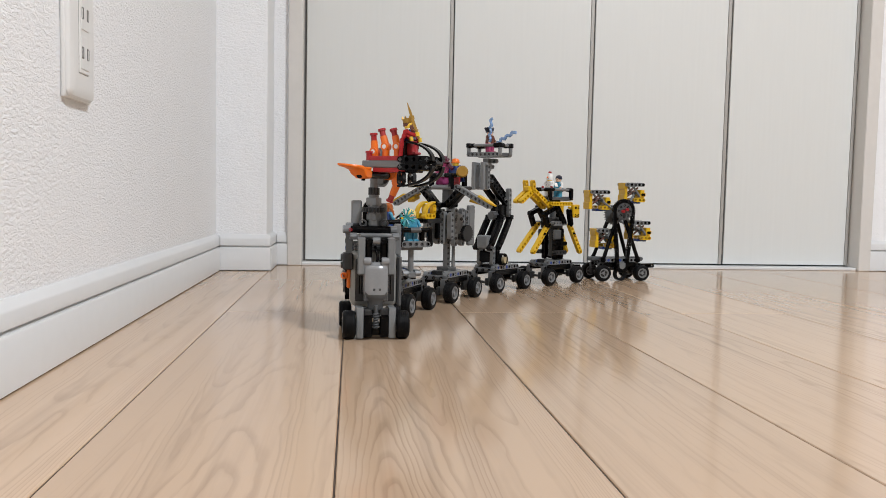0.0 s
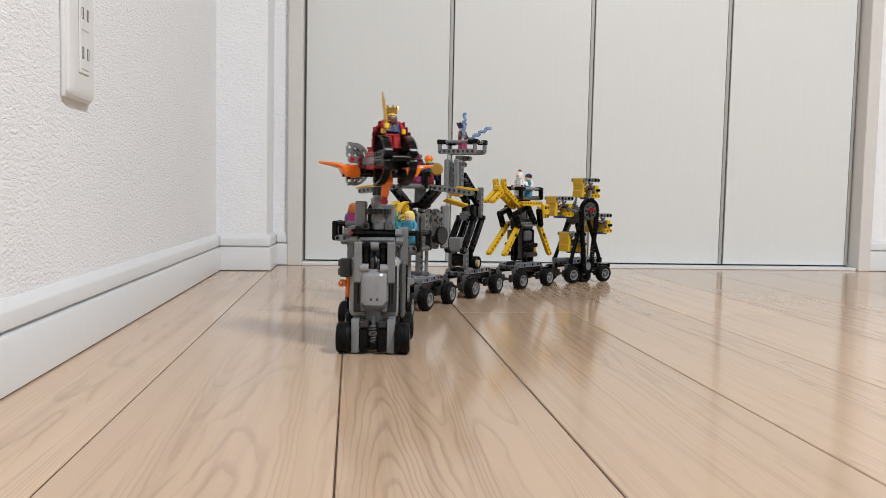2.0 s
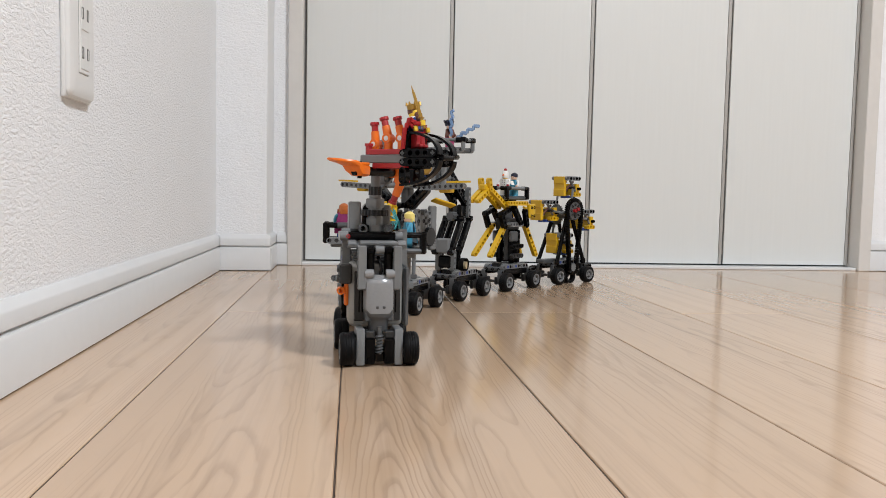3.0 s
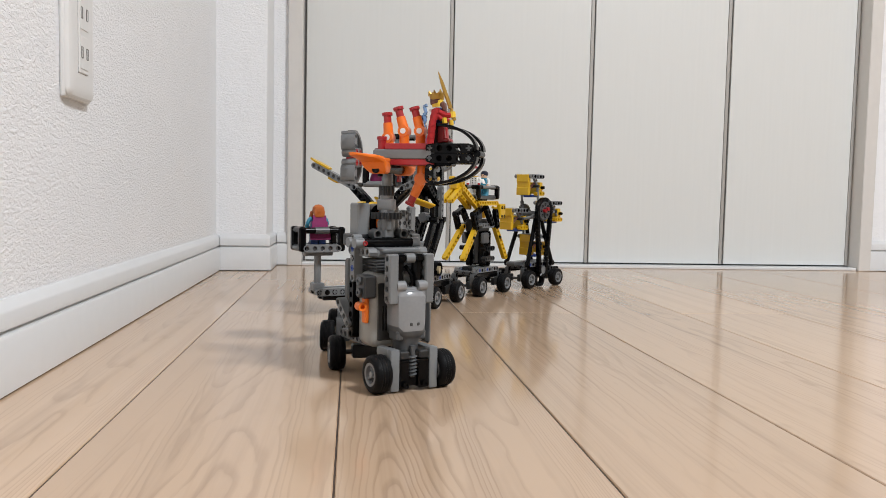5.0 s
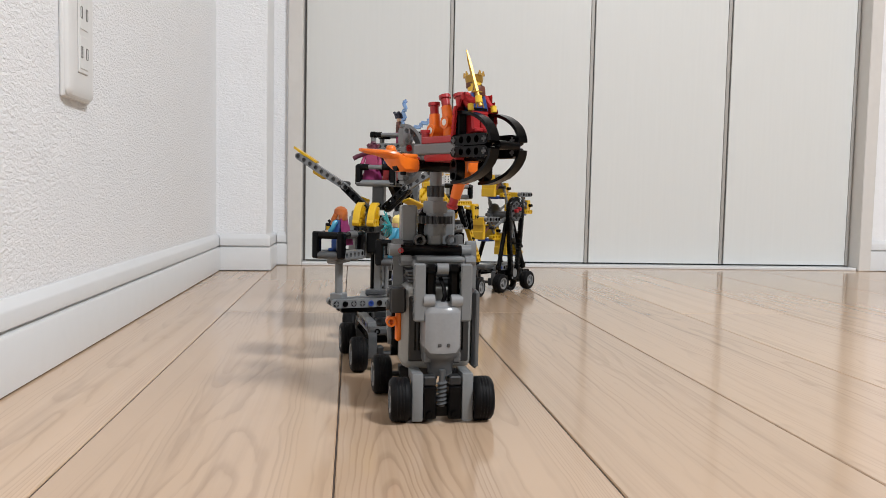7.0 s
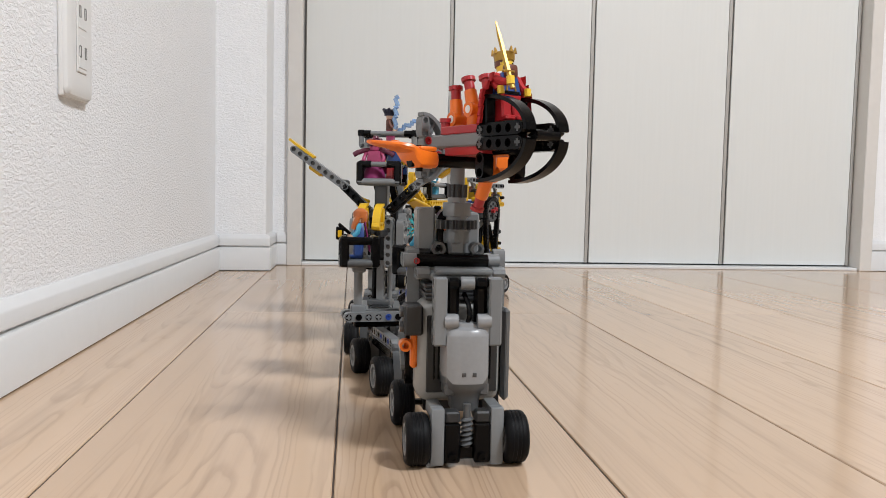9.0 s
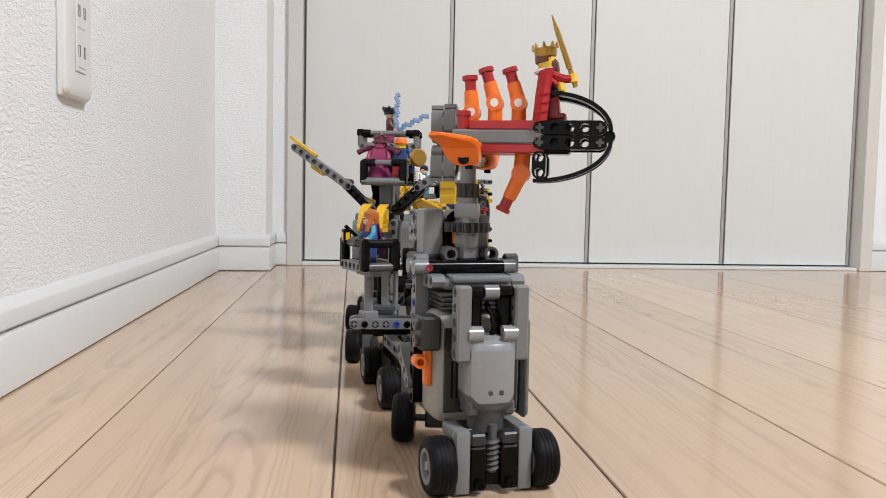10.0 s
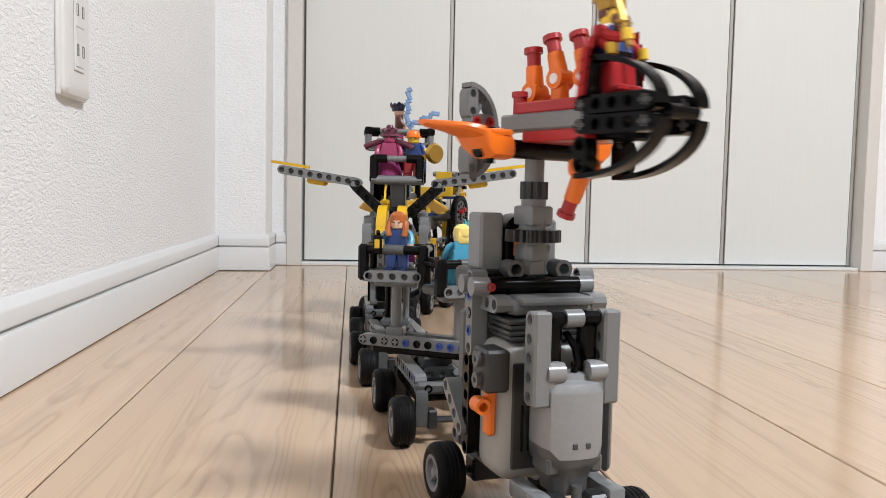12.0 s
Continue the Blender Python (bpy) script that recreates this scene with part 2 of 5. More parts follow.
def beam(bm, n, m=None, thick=0.0074, high=0.0074, hole=0.0025, mi=0):
    """A studless perforated beam: n holes along x from 0, holes through y, round ends."""
    m = m or Matrix.Identity(4)
    before = set(bm.verts)
    hh, t2 = high / 2, thick / 2
    for i in range(n):
        first, last = i == 0, i == n - 1
        out, inn = [], []
        for k in range(8):
            a = k * math.pi / 4
            c, s = math.cos(a), math.sin(a)
            ex = 0 if abs(c) < 0.1 else math.copysign(1, c)
            ez = 0 if abs(s) < 0.1 else math.copysign(1, s)
            if (ex > 0 and last) or (ex < 0 and first):
                out.append((i * U + hh * c, hh * s))
            else:
                out.append((i * U + ex * U / 2, ez * hh))
            inn.append((i * U + hole * c, hole * s))
        ring = {}
        for side in (-1, 1):
            ring[side] = ([bm.verts.new((x, side * t2, z)) for x, z in out], [bm.verts.new((x, side * t2, z)) for x, z in inn])
        for k in range(8):
            j = (k + 1) % 8
            for side in (-1, 1):
                o, q = ring[side]
                bm.faces.new((o[k], o[j], q[j], q[k])).material_index = mi
            bm.faces.new((ring[-1][1][k], ring[-1][1][j], ring[1][1][j], ring[1][1][k])).material_index = mi
            inner_edge = (k in (7, 0) and not last) or (k in (3, 4) and not first)
            if not inner_edge:
                bm.faces.new((ring[-1][0][k], ring[-1][0][j], ring[1][0][j], ring[1][0][k])).material_index = mi
    vs = [q for q in bm.verts if q not in before]
    bmesh.ops.remove_doubles(bm, verts=vs, dist=1e-6)
    vs = [q for q in bm.verts if q not in before]
    bmesh.ops.transform(bm, matrix=m, verts=vs)
    return bm


def gear(bm, r, teeth, w, m, mi=0):
    """A spur gear round local z."""
    prof = []
    for k in range(teeth * 4):
        rr = r if k % 4 < 2 else r * 0.84
        a = 2 * math.pi * (k + 0.5) / (teeth * 4)
        prof.append((rr * math.cos(a), rr * math.sin(a)))
    lo = [bm.verts.new(m @ Vector((x, y, -w / 2))) for x, y in prof]
    hi = [bm.verts.new(m @ Vector((x, y, w / 2))) for x, y in prof]
    n = len(prof)
    for k in range(n):
        bm.faces.new((lo[k], lo[(k + 1) % n], hi[(k + 1) % n], hi[k])).material_index = mi
    bm.faces.new(lo).material_index = mi
    bm.faces.new(hi).material_index = mi
    return bm


def bm_new():
    return bmesh.new()


def along(p, q, roll=0.0):
    """The pose of a beam that runs from p towards q with its holes level."""
    p, q = Vector(p), Vector(q)
    x = (q - p).normalized()
    y = Vector((0, 0, 1)).cross(x)
    y = y.normalized() if y.length > 1e-3 else Vector((0, 1, 0))
    z = x.cross(y)
    return Matrix.Translation(p) @ Matrix((x, y, z)).transposed().to_4x4() @ Matrix.Rotation(radians(roll), 4, "X")


def thing(name, label, category, group=""):
    return tagged(new(name), label, category, group)

# ---- the room ----


def slab(name, lo, hi, mat, label, bev=0.0, kind="structure"):
    bm = bm_new()
    c = [(a + b) / 2 for a, b in zip(lo, hi)]
    d = [b - a for a, b in zip(lo, hi)]
    box(bm, 0, 0, 0, *d, bev=bev)
    ob = new(name, mesh_of(name, bm, mat))
    ob.location = c
    return tagged(ob, label, "", "", kind)


XL = -0.2597          # face of the wall beside the train
YJ, YB, YD = 1.592, 1.722, 1.752   # faces of the pier, of the back wall and of the doors
slab("wall_west", (XL - 0.12, -2.6, 0), (XL, YJ + 0.3, 2.4), WALLPAPER, "white embossed wallpaper wall beside the train")
slab("wall_pier", (XL, YJ, 0), (-0.164, YJ + 0.3, 2.4), WALLPAPER, "white wallpapered pier in the corner")
slab("wall_north_left", (-0.164, YB, 0), (-0.134, YB + 0.17, 2.4), WALLPAPER, "narrow white wall strip beside the closet frame")
slab("wall_north_right", (1.178, YB, 0), (3.6, YB + 0.17, 2.4), WALLPAPER, "white wall beyond the closet frame")
slab("wall_north_top", (-0.134, YB, 2.12), (1.178, YB + 0.17, 2.4), WALLPAPER, "white wall above the closet")
# two unseen walls, kept dark so that less fill light reaches the train
slab("wall_east", (3.6, -2.6, 0), (3.72, YB + 0.17, 2.4), DIM, "unseen wall across the room, darkened to cut fill light")
slab("wall_south", (XL - 0.12, -2.72, 0), (3.72, -2.6, 2.4), DIM, "unseen wall behind the camera, darkened to cut fill light")
slab("wall_closet_back", (-0.2, 2.3, 0), (1.25, 2.36, 2.4), WALLPAPER, "plain back of the closet")
slab("ceiling", (XL - 0.12, -2.72, 2.4), (3.72, 2.36, 2.5), CEIL, "white papered ceiling")


def baseboard(name, a, b, out, label):
    """Skirting 70 mm high with a rounded nose and a groove under its cap; out: unit way from the wall."""
    a, b, out = Vector(a), Vector(b), Vector(out)
    prof = [(0, 0), (0.003, 0), (0.003, 0.0016), (0.0095, 0.0016), (0.0095, 0.0425), (0.0080, 0.0450), (0.0035, 0.0458), (0.0035, 0.0480),
            (0.0078, 0.0490), (0.0078, 0.0610), (0.0068, 0.0632), (0.0012, 0.0702), (0, 0.0702)]
    bm = bm_new()
    ends = [[bm.verts.new(p + out * d + Vector((0, 0, z))) for d, z in prof] for p in (a, b)]
    n = len(prof)
    for k in range(n):
        bm.faces.new((ends[0][k], ends[0][(k + 1) % n], ends[1][(k + 1) % n], ends[1][k]))
    bm.faces.new(ends[0])
    bm.faces.new(ends[1])
    ob = new(name, mesh_of(name, bm, PAINT))
    return tagged(ob, label, "", "", "structure")


baseboard("baseboard_west", (XL, -2.6, 0), (XL, YJ, 0), (1, 0, 0), "white moulded skirting board along the wall")
baseboard("baseboard_pier", (XL + 0.0085, YJ, 0), (-0.164 + 0.008, YJ, 0), (0, -1, 0), "white moulded skirting board round the pier")
baseboard("baseboard_pier_side", (-0.164, YJ, 0), (-0.164, YB, 0), (1, 0, 0), "white moulded skirting board on the pier's side")
baseboard("baseboard_north_left", (-0.155, YB, 0), (-0.134, YB, 0), (0, -1, 0), "white skirting board stub beside the frame")
baseboard("baseboard_north_right", (1.178, YB, 0), (3.6, YB, 0), (0, -1, 0), "white skirting board beyond the closet")

# closet: frame, track and four folding leaves
slab("trim_jamb_left", (-0.134, YB - 0.012, 0), (-0.104, YB + 0.13, 2.12), FRAME, "off-white closet door jamb", 0.0015)
slab("trim_jamb_right", (1.149, YB - 0.012, 0), (1.178, YB + 0.13, 2.12), FRAME, "off-white closet door jamb", 0.0015)
slab("trim_head", (-0.104, YB - 0.012, 2.09), (1.149, YB + 0.13, 2.12), FRAME, "off-white closet door head", 0.0015)
slab("trim_track", (-0.104, YB - 0.004, 0), (1.149, YB + 0.06, 0.0065), PAINT, "white floor track under the closet doors", 0.001)
EDGES = [(-0.0990, 0.206), (0.2155, 0.5175), (0.528, 0.8330), (0.8450, 1.140)]


def closet_leaf(i, x0, x1):
    leaf = tagged(new("door_%d" % (i + 1)), "off-white laminate folding closet door leaf, closed", "", "closet leaves", "structure")
    leaf.location = (x0, YD, 0.0095)
    w = x1 - x0
    bm = bm_new()
    box(bm, w / 2, 0.015, 1.035, w, 0.03, 2.07, 0.001)
    part("panel", bm, DOOR, leaf)
    bm = bm_new()
    box(bm, w + 0.0036, 0.011, 1.035, 0.0070, 0.026, 2.07, 0.0004)
    part("edge_strip", bm, ALU, leaf, "grey aluminium edge strip")
    # solid dark strip in place of the shade between two leaves
    bm = bm_new()
    box(bm, w + 0.0081, 0.018, 1.035, 0.0018, 0.024, 2.07, 0)
    part("gasket", bm, DARK_FILL, leaf, "thin dark strip for the shade in the leaf gap")


for i, (x0, x1) in enumerate(EDGES):
    closet_leaf(i, x0, x1)
# solid grey strip instead of the shaded gap at the jamb
slab("trim_gap_left", (-0.104, YD + 0.006, 0.007), (-0.0994, YD + 0.03, 2.09), SHADE_GAP, "grey strip for the shade in the gap beside the closet leaf")
# the shade under the leaves is a solid dark strip
slab("trim_gap_bottom", (-0.097, YD + 0.008, 0.0066), (1.149, YD + 0.03, 0.0093), DARK_FILL, "dark strip for the shade in the gap under the closet leaves")


def floor_planks():
    """Strip flooring, grooves sunk between glossy strips."""
    base = slab("floor", (XL - 0.12, -2.72, -0.03), (3.72, 2.36, -0.0012), GROOVE, "pale beige wooden strip floor with dark grooves")
    x0, w = -0.1589, 0.1515
    meshes = {}
    for k in range(-1, 26):
        a, b = x0 + k * w, x0 + (k + 1) * w
        a, b = max(a, XL), min(b, 3.6)
        joint = 1.047 if k % 2 == 0 else 0.138
        cuts = [-2.6, joint - 1.818, joint, 2.3] if joint > 1 else [-2.6, joint - 1.818, joint, joint + 1.818, 2.3]
        for c, d in zip(cuts, cuts[1:]):
            if d - c < 0.02:
                continue
            key = (round(b - a, 4), round(d - c, 4))
            if key not in meshes:
                bm = bm_new()
                box(bm, 0, 0, -0.002, b - a - 0.0012, d - c - 0.0007, 0.004, 0.0007)
                meshes[key] = mesh_of("plank", bm, WOOD, smooth=False)
            ob = new("plank", meshes[key])
            ob.parent = base
            ob.matrix_basis = Matrix.Translation(Vector(((a + b) / 2, (c + d) / 2, 0)) - base.location)


def wall_outlet():
    th = thing("wall_outlet", "white plastic wall plate with two sockets", "outlet")
    th.matrix_basis = Matrix.Translation((XL, 0.795, 0.297)) @ Matrix.Rotation(radians(90), 4, "Z")
    bm = bm_new()
    box(bm, 0, -0.0022, 0, 0.0725, 0.0044, 0.1225, 0.004, seg=3)
    part("back_frame", bm, PLATE, th)
    bm = bm_new()
    plate = [(0.0350, -0.0030), (0.0350, -0.0058), (0.0335, -0.0080), (0.0300, -0.0092), (0.0240, -0.0098)]
    loops = []
    for d, y in plate:
        hx, hz, c = d, d + 0.0250, 0.0070 * d / 0.035
        pts = []
        for sx, sz in ((1, 1), (-1, 1), (-1, -1), (1, -1)):
            a0 = math.atan2(sz, sx) - math.pi / 4
            for k in range(6):
                a = a0 + k * math.pi / 10
                pts.append(bm.verts.new((sx * (hx - c) + c * math.cos(a), y, sz * (hz - c) + c * math.sin(a))))
        loops.append(pts)
    for p, q in zip(loops, loops[1:]):
        for k in range(24):
            bm.faces.new((p[k], p[(k + 1) % 24], q[(k + 1) % 24], q[k]))
    bm.faces.new(loops[-1])
    bm.faces.new(loops[0])
    part("plate", bm, PLATE, th)
    # grey border drawn for the shaded gap round the strip
    bm = bm_new()
    box(bm, -0.0025, -0.0093, 0.0, 0.0262, 0.0012, 0.0750, 0.0003)
    part("strip_gap", bm, SHADE_GAP, th, "thin grey border for the shade round the socket strip")
    bm = bm_new()
    box(bm, -0.0025, -0.0097, 0.0, 0.0252, 0.0026, 0.0740, 0.0007)
    strip = part("socket_strip", bm, PLATE, th, "white strip holding both sockets")
    for dz in (0.018, -0.018):
        bm = bm_new()
        box(bm, -0.0025, -0.0112, dz, 0.0205, 0.0010, 0.0300, 0.0004)
        part("socket", bm, PLATE, strip)
        for sg in (-1, 1):
            # grey bars draw the shaded slot and the outline of its moulding
            bm = bm_new()
            dx = sg * 0.0055 - 0.0025
            box(bm, dx, -0.0118, dz, 0.0018, 0.0006, 0.0105, 0.0002)
            for dy in (-0.0050, 0.0050):
                box(bm, dx + sg * 0.0020, -0.0118, dz + dy, 0.0040, 0.0006, 0.0008, 0.0002)
            box(bm, dx + sg * 0.0042, -0.0118, dz, 0.0006, 0.0006, 0.0096, 0.0002)
            part("slot", bm, SHADE_GAP, strip, "narrow socket slot with a moulded edge")


wall_outlet()


def ceiling_light():
    th = thing("ceiling_light", "round white ceiling lamp with a glowing diffuser", "ceiling lamp")
    th.location = (LAMP[0], LAMP[1], 2.4)
    bm = bm_new()
    lathe(bm, [(0.001, 0), (0.26, 0), (0.27, -0.02), (0.25, -0.05)], seg=48)
    part("housing", bm, PAINT, th)
    bm = bm_new()
    lathe(bm, [(0.25, -0.05), (0.24, -0.075), (0.15, -0.095), (0.001, -0.10)], seg=48)
    glow = bpy.data.materials.new("lit_diffuser")
    glow.use_nodes = True
    bs = glow.node_tree.nodes["Principled BSDF"]
    bs.inputs["Emission Color"].default_value, bs.inputs["Emission Strength"].default_value = (1, 0.96, 0.9, 1), 6.0
    part("diffuser", bm, glow, th)


ceiling_light()

# ---- the train's way over the floor ----
WAY = [(0.700, 1.500), (0.620, 1.497), (0.543, 1.492), (0.474, 1.484), (0.398, 1.448), (0.331, 1.397), (0.271, 1.342), (0.214, 1.284), (0.168, 1.224),
       (0.122, 1.156), (0.084, 1.092), (0.052, 1.020), (0.032, 0.940), (0.0254, 0.870), (0.0300, 0.820), (0.0232, 0.780), (0.0205, 0.745), (0.0300, 0.705),
       (0.0479, 0.632), (0.0568, 0.589), (0.0615, 0.547), (0.0685, 0.455), (0.0692, 0.425), (0.0752, 0.395), (0.0845, 0.362), (0.0890, 0.321), (0.097, 0.280)]
AX = 0.0797           # distance from axle to axle
WHEEL_R = 0.0152


def smooth_way():
    pts = np.array(WAY)
    s = np.concatenate([[0], np.cumsum(np.hypot(*np.diff(pts, axis=0).T))])
    fine = np.arange(0, s[-1], 0.002)
    xy = np.stack([np.interp(fine, s, pts[:, i]) for i in (0, 1)], 1)
    ker = np.exp(-0.5 * (np.arange(-18, 19) / 7.0) ** 2)
    ker /= ker.sum()
    pad = np.concatenate([xy[0] + (np.arange(-18, 0)[:, None]) * (xy[1] - xy[0]), xy, xy[-1] + (np.arange(1, 19)[:, None]) * (xy[-1] - xy[-2])])
    return fine, np.stack([np.convolve(pad[:, i], ker, "valid") for i in (0, 1)], 1)


WAY_S, WAY_XY = smooth_way()


def way(s):
    return np.array([np.interp(s, WAY_S, WAY_XY[:, 0]), np.interp(s, WAY_S, WAY_XY[:, 1])])


def head_s(t):
    """How far along the way the first axle stands at t seconds."""
    half = WAY_S > 0.75
    return float(np.interp(-(0.857 - 0.0447 * t), -WAY_XY[half, 1], WAY_S[half]))


# the head: place of its front axle and its heading (degrees, 0 towards the camera, positive to the right)
HEAD_X = [(0, 0.0268), (0.5, 0.0284), (1.0, 0.0281), (1.5, 0.0251), (2.0, 0.0224), (2.5, 0.0222), (3.0, 0.0258), (3.5, 0.0300), (4.0, 0.0350), (5.0, 0.0475), (6.0, 0.0580),
          (7.0, 0.0628), (9.5, 0.0690), (10.0, 0.0745), (10.5, 0.0788), (11.0, 0.0842), (11.5, 0.0897), (12.0, 0.0940)]
HEAD_Y = [(0, 0.857), (3.0, 0.7229), (5.0, 0.6325), (6.0, 0.589), (7.0, 0.5446), (9.5, 0.4370), (10.0, 0.4176), (10.5, 0.3957), (11.0, 0.3740), (11.5, 0.3525), (12.0, 0.3305)]
HEAD_YAW = [(0, 3.3), (0.5, 4.2), (1.0, 4.0), (1.5, -6.0), (2.0, -5.9), (2.5, -1.8), (3.0, 5.1), (3.5, 10.5), (4.0, 16), (4.7, 24), (5.0, 25), (5.5, 18), (6.0, 9.5), (7.0, 2.5), (9.0, 2.5), (9.5, 5), (10.0, 11),
            (10.5, 16.5), (11.0, 17.5), (11.5, 16), (12.0, 13)]
# the caster axle under the head's tail
CASTER_YAW = [(0, 3), (3.0, 4), (5.0, 8), (5.5, 22), (6.0, 33), (6.5, 22), (7.0, 6), (9.5, 5), (10.0, -8), (10.5, -8), (11.0, 7), (11.5, 25), (12.0, 14)]
# how the axles lag behind, and slip sideways from the way, one by one
LAG = [(0, 0), (5.0, 0), (6.0, -0.001), (7.0, 0.003), (9.5, 0.0125), (10.0, 0.016), (10.5, 0.0185), (11.0, 0.0195), (11.5, 0.0215), (12.0, 0.022)]
SLIP = {1: [(0, -0.010), (1.0, -0.005), (1.5, 0.007), (2.5, -0.004), (3.2, -0.008), (5.0, -0.0119), (6.0, -0.0015), (7.0, 0.0037), (9.5, 0.0014), (10.0, -0.002), (10.5, -0.005), (11.0, -0.006), (11.5, 0.0), (12.0, 0.0048)],
        2: [(0, -0.006), (1.0, -0.008), (2.0, -0.008), (3.2, -0.008), (4.2, -0.013), (5.0, -0.0180), (6.0, -0.0038), (7.0, 0.0052), (9.5, 0.002), (10.0, 0.0), (10.5, -0.005), (11.0, -0.0085), (11.5, -0.0072), (12.0, -0.0035)],
        3: [(0, -0.003), (1.0, -0.0045), (2.0, -0.005), (3.2, -0.005), (4.2, -0.009), (5.0, -0.014), (6.0, -0.002), (7.0, 0.0018), (9.5, 0.0065), (10.0, 0.0057), (10.5, 0.0026), (11.0, 0.0), (11.5, -0.0044), (12.0, -0.0043)],
        4: [(0, -0.003), (3.6, -0.003), (5.0, -0.006), (6.0, 0.0), (7.0, 0.001), (9.5, 0.008), (10.5, 0.0105), (11.0, 0.009), (11.5, 0.0048), (12.0, 0.002)],
        5: [(0, -0.0035), (3.0, -0.003), (5.0, -0.002), (7.0, 0), (9.5, 0.006), (10.5, 0.010), (12.0, 0.013)],
        6: [(0, -0.003), (2.0, -0.002), (3.5, 0), (7.0, 0), (9.5, 0.003), (12.0, 0.008)]}


def axle_at(t, k):
    """Where axle k (1: the caster) stands on the floor."""
    p = way(head_s(t) - AX * k - glide(LAG, t) * (0.62 if k == 1 else 1.0))
    p[0] += glide(SLIP[min(k, 6)], t)
    return p


def car_pose(t, k):
    """A car: x ahead, y to its left, z up, from the floor midway between its axles k and k+1."""
    if k == 0:
        h = radians(glide(HEAD_YAW, t))
        return pose(glide(HEAD_X, t) - math.sin(h) * AX / 2, glide(HEAD_Y, t) + math.cos(h) * AX / 2, 0, 0, 0, math.degrees(h) - 90)
    a, b = axle_at(t, k), axle_at(t, k + 1)
    d = a - b
    return pose((a[0] + b[0]) / 2, (a[1] + b[1]) / 2, 0, 0, 0, math.degrees(math.atan2(d[1], d[0])))


def glide(rows, t):
    """Smooth value at t from rows of (t, value)."""
    ts, vs = [r[0] for r in rows], [r[1] for r in rows]
    n = len(ts)
    i = max(0, min(n - 2, int(np.searchsorted(ts, t)) - 1))
    h = ts[i + 1] - ts[i]
    u = min(1, max(0, (t - ts[i]) / h))

    def slope(j):
        if j == 0 or j == n - 1:
            return 0.0
        l, r = (vs[j] - vs[j - 1]) / (ts[j] - ts[j - 1]), (vs[j + 1] - vs[j]) / (ts[j + 1] - ts[j])
        return 0.0 if l * r <= 0 else 2 * l * r / (l + r)
    return (2 * u**3 - 3 * u**2 + 1) * vs[i] + (u**3 - 2 * u**2 + u) * h * slope(i) + (3 * u**2 - 2 * u**3) * vs[i + 1] + (u**3 - u**2) * h * slope(i + 1)


# world bearing of the turret (0 towards the camera, 90 to the right), swing of wings, arm and baskets
TURRET = [(0, 58), (0.4, 50), (0.6, 17), (0.8, 4), (1.0, -6), (1.2, -19), (1.6, -21), (1.8, -4), (2.0, 13), (2.2, 34), (2.4, 51), (3.2, 53), (4.0, 64), (4.8, 72), (5.0, 68),
          (5.2, 34), (5.3, 31), (5.4, 20), (5.5, 4), (5.6, -7), (6.0, -10), (6.6, -14), (6.7, -4), (6.8, 16), (6.9, 30), (7.2, 31), (8.8, 30), (9.5, 29.5), (9.7, 41), (9.8, 54), (10.0, 72), (10.8, 75),
          (11.0, 66), (11.1, 40), (11.2, 33), (11.4, 27), (11.5, 0), (11.6, -14), (11.7, -14), (11.8, -8), (11.9, 13), (12.0, 32)]
# where the loose tail hangs from the turret's axis: sideways, and away from the camera
TAIL_X = [(0, 0.010), (0.4, 0.008), (0.6, -0.020), (1.0, -0.031), (1.3, -0.026), (1.6, -0.024), (1.8, -0.030), (2.0, -0.022), (2.2, -0.002), (2.4, 0.010), (3.2, 0.010), (4.8, -0.026), (5.5, -0.036),
          (6.6, -0.031), (7.0, -0.017), (9.6, -0.014), (10.5, -0.0075), (11.1, -0.014), (11.6, -0.031), (12.0, -0.024)]
TAIL_Y = [(0, 0.030), (0.4, 0.028), (0.7, 0.015), (1.8, 0.015), (2.1, 0.020), (2.4, 0.030), (3.2, 0.030), (4.8, 0.018), (5.5, 0.013), (6.6, 0.013), (7.0, 0.024), (9.6, 0.026), (10.5, 0.012), (11.1, 0.022),
          (11.6, 0.013), (12.0, 0.020)]
WINGS = [(0, -25), (1.0, -21), (1.5, -14), (2.4, -2), (3.2, 3), (4.8, 22), (5.5, 27), (7.2, 31), (9.6, 34), (10.6, 31), (11.2, 24), (11.6, 15), (12.0, 8)]
ARM = [(0, 74), (0.6, 66), (1.2, 52), (1.6, 47), (3.0, 36), (3.6, 24), (4.4, -8), (5.0, -22), (6.0, -21), (7.0, -16), (9.5, -6), (10.0, 0), (10.5, 10), (11.0, 19), (11.5, 26), (12.0, 29)]
# how far along the arm the two baskets ride
REACH = {-1: [(0, 0.042), (3.0, 0.0425), (6.0, 0.0475), (7.0, 0.043), (9.5, 0.038), (10.0, 0.037), (11.0, 0.0305), (12.0, 0.029)],
         1: [(0, 0.045), (3.0, 0.046), (5.0, 0.032), (7.0, 0.012), (9.5, 0.014), (12.0, 0.017)]}
LIFT = [(0, -0.0045), (3.2, -0.005), (5.5, -0.008), (7.2, -0.012), (9.6, -0.018), (12.0, -0.024)]
SPIN = [(0, 10), (1.5, 70), (3.2, 92), (5.5, 118), (6.4, 140), (7.2, 158), (9.6, 192), (10.5, 216), (12.0, 255)]
SPIN_BACK = [(0, -70), (1.5, -100), (3.0, -170), (6.4, -190), (9.6, -220), (12.0, -250)]
MOVES = []            # (object, function of time, step)


def on(k):
    return lambda t: car_pose(t, k)


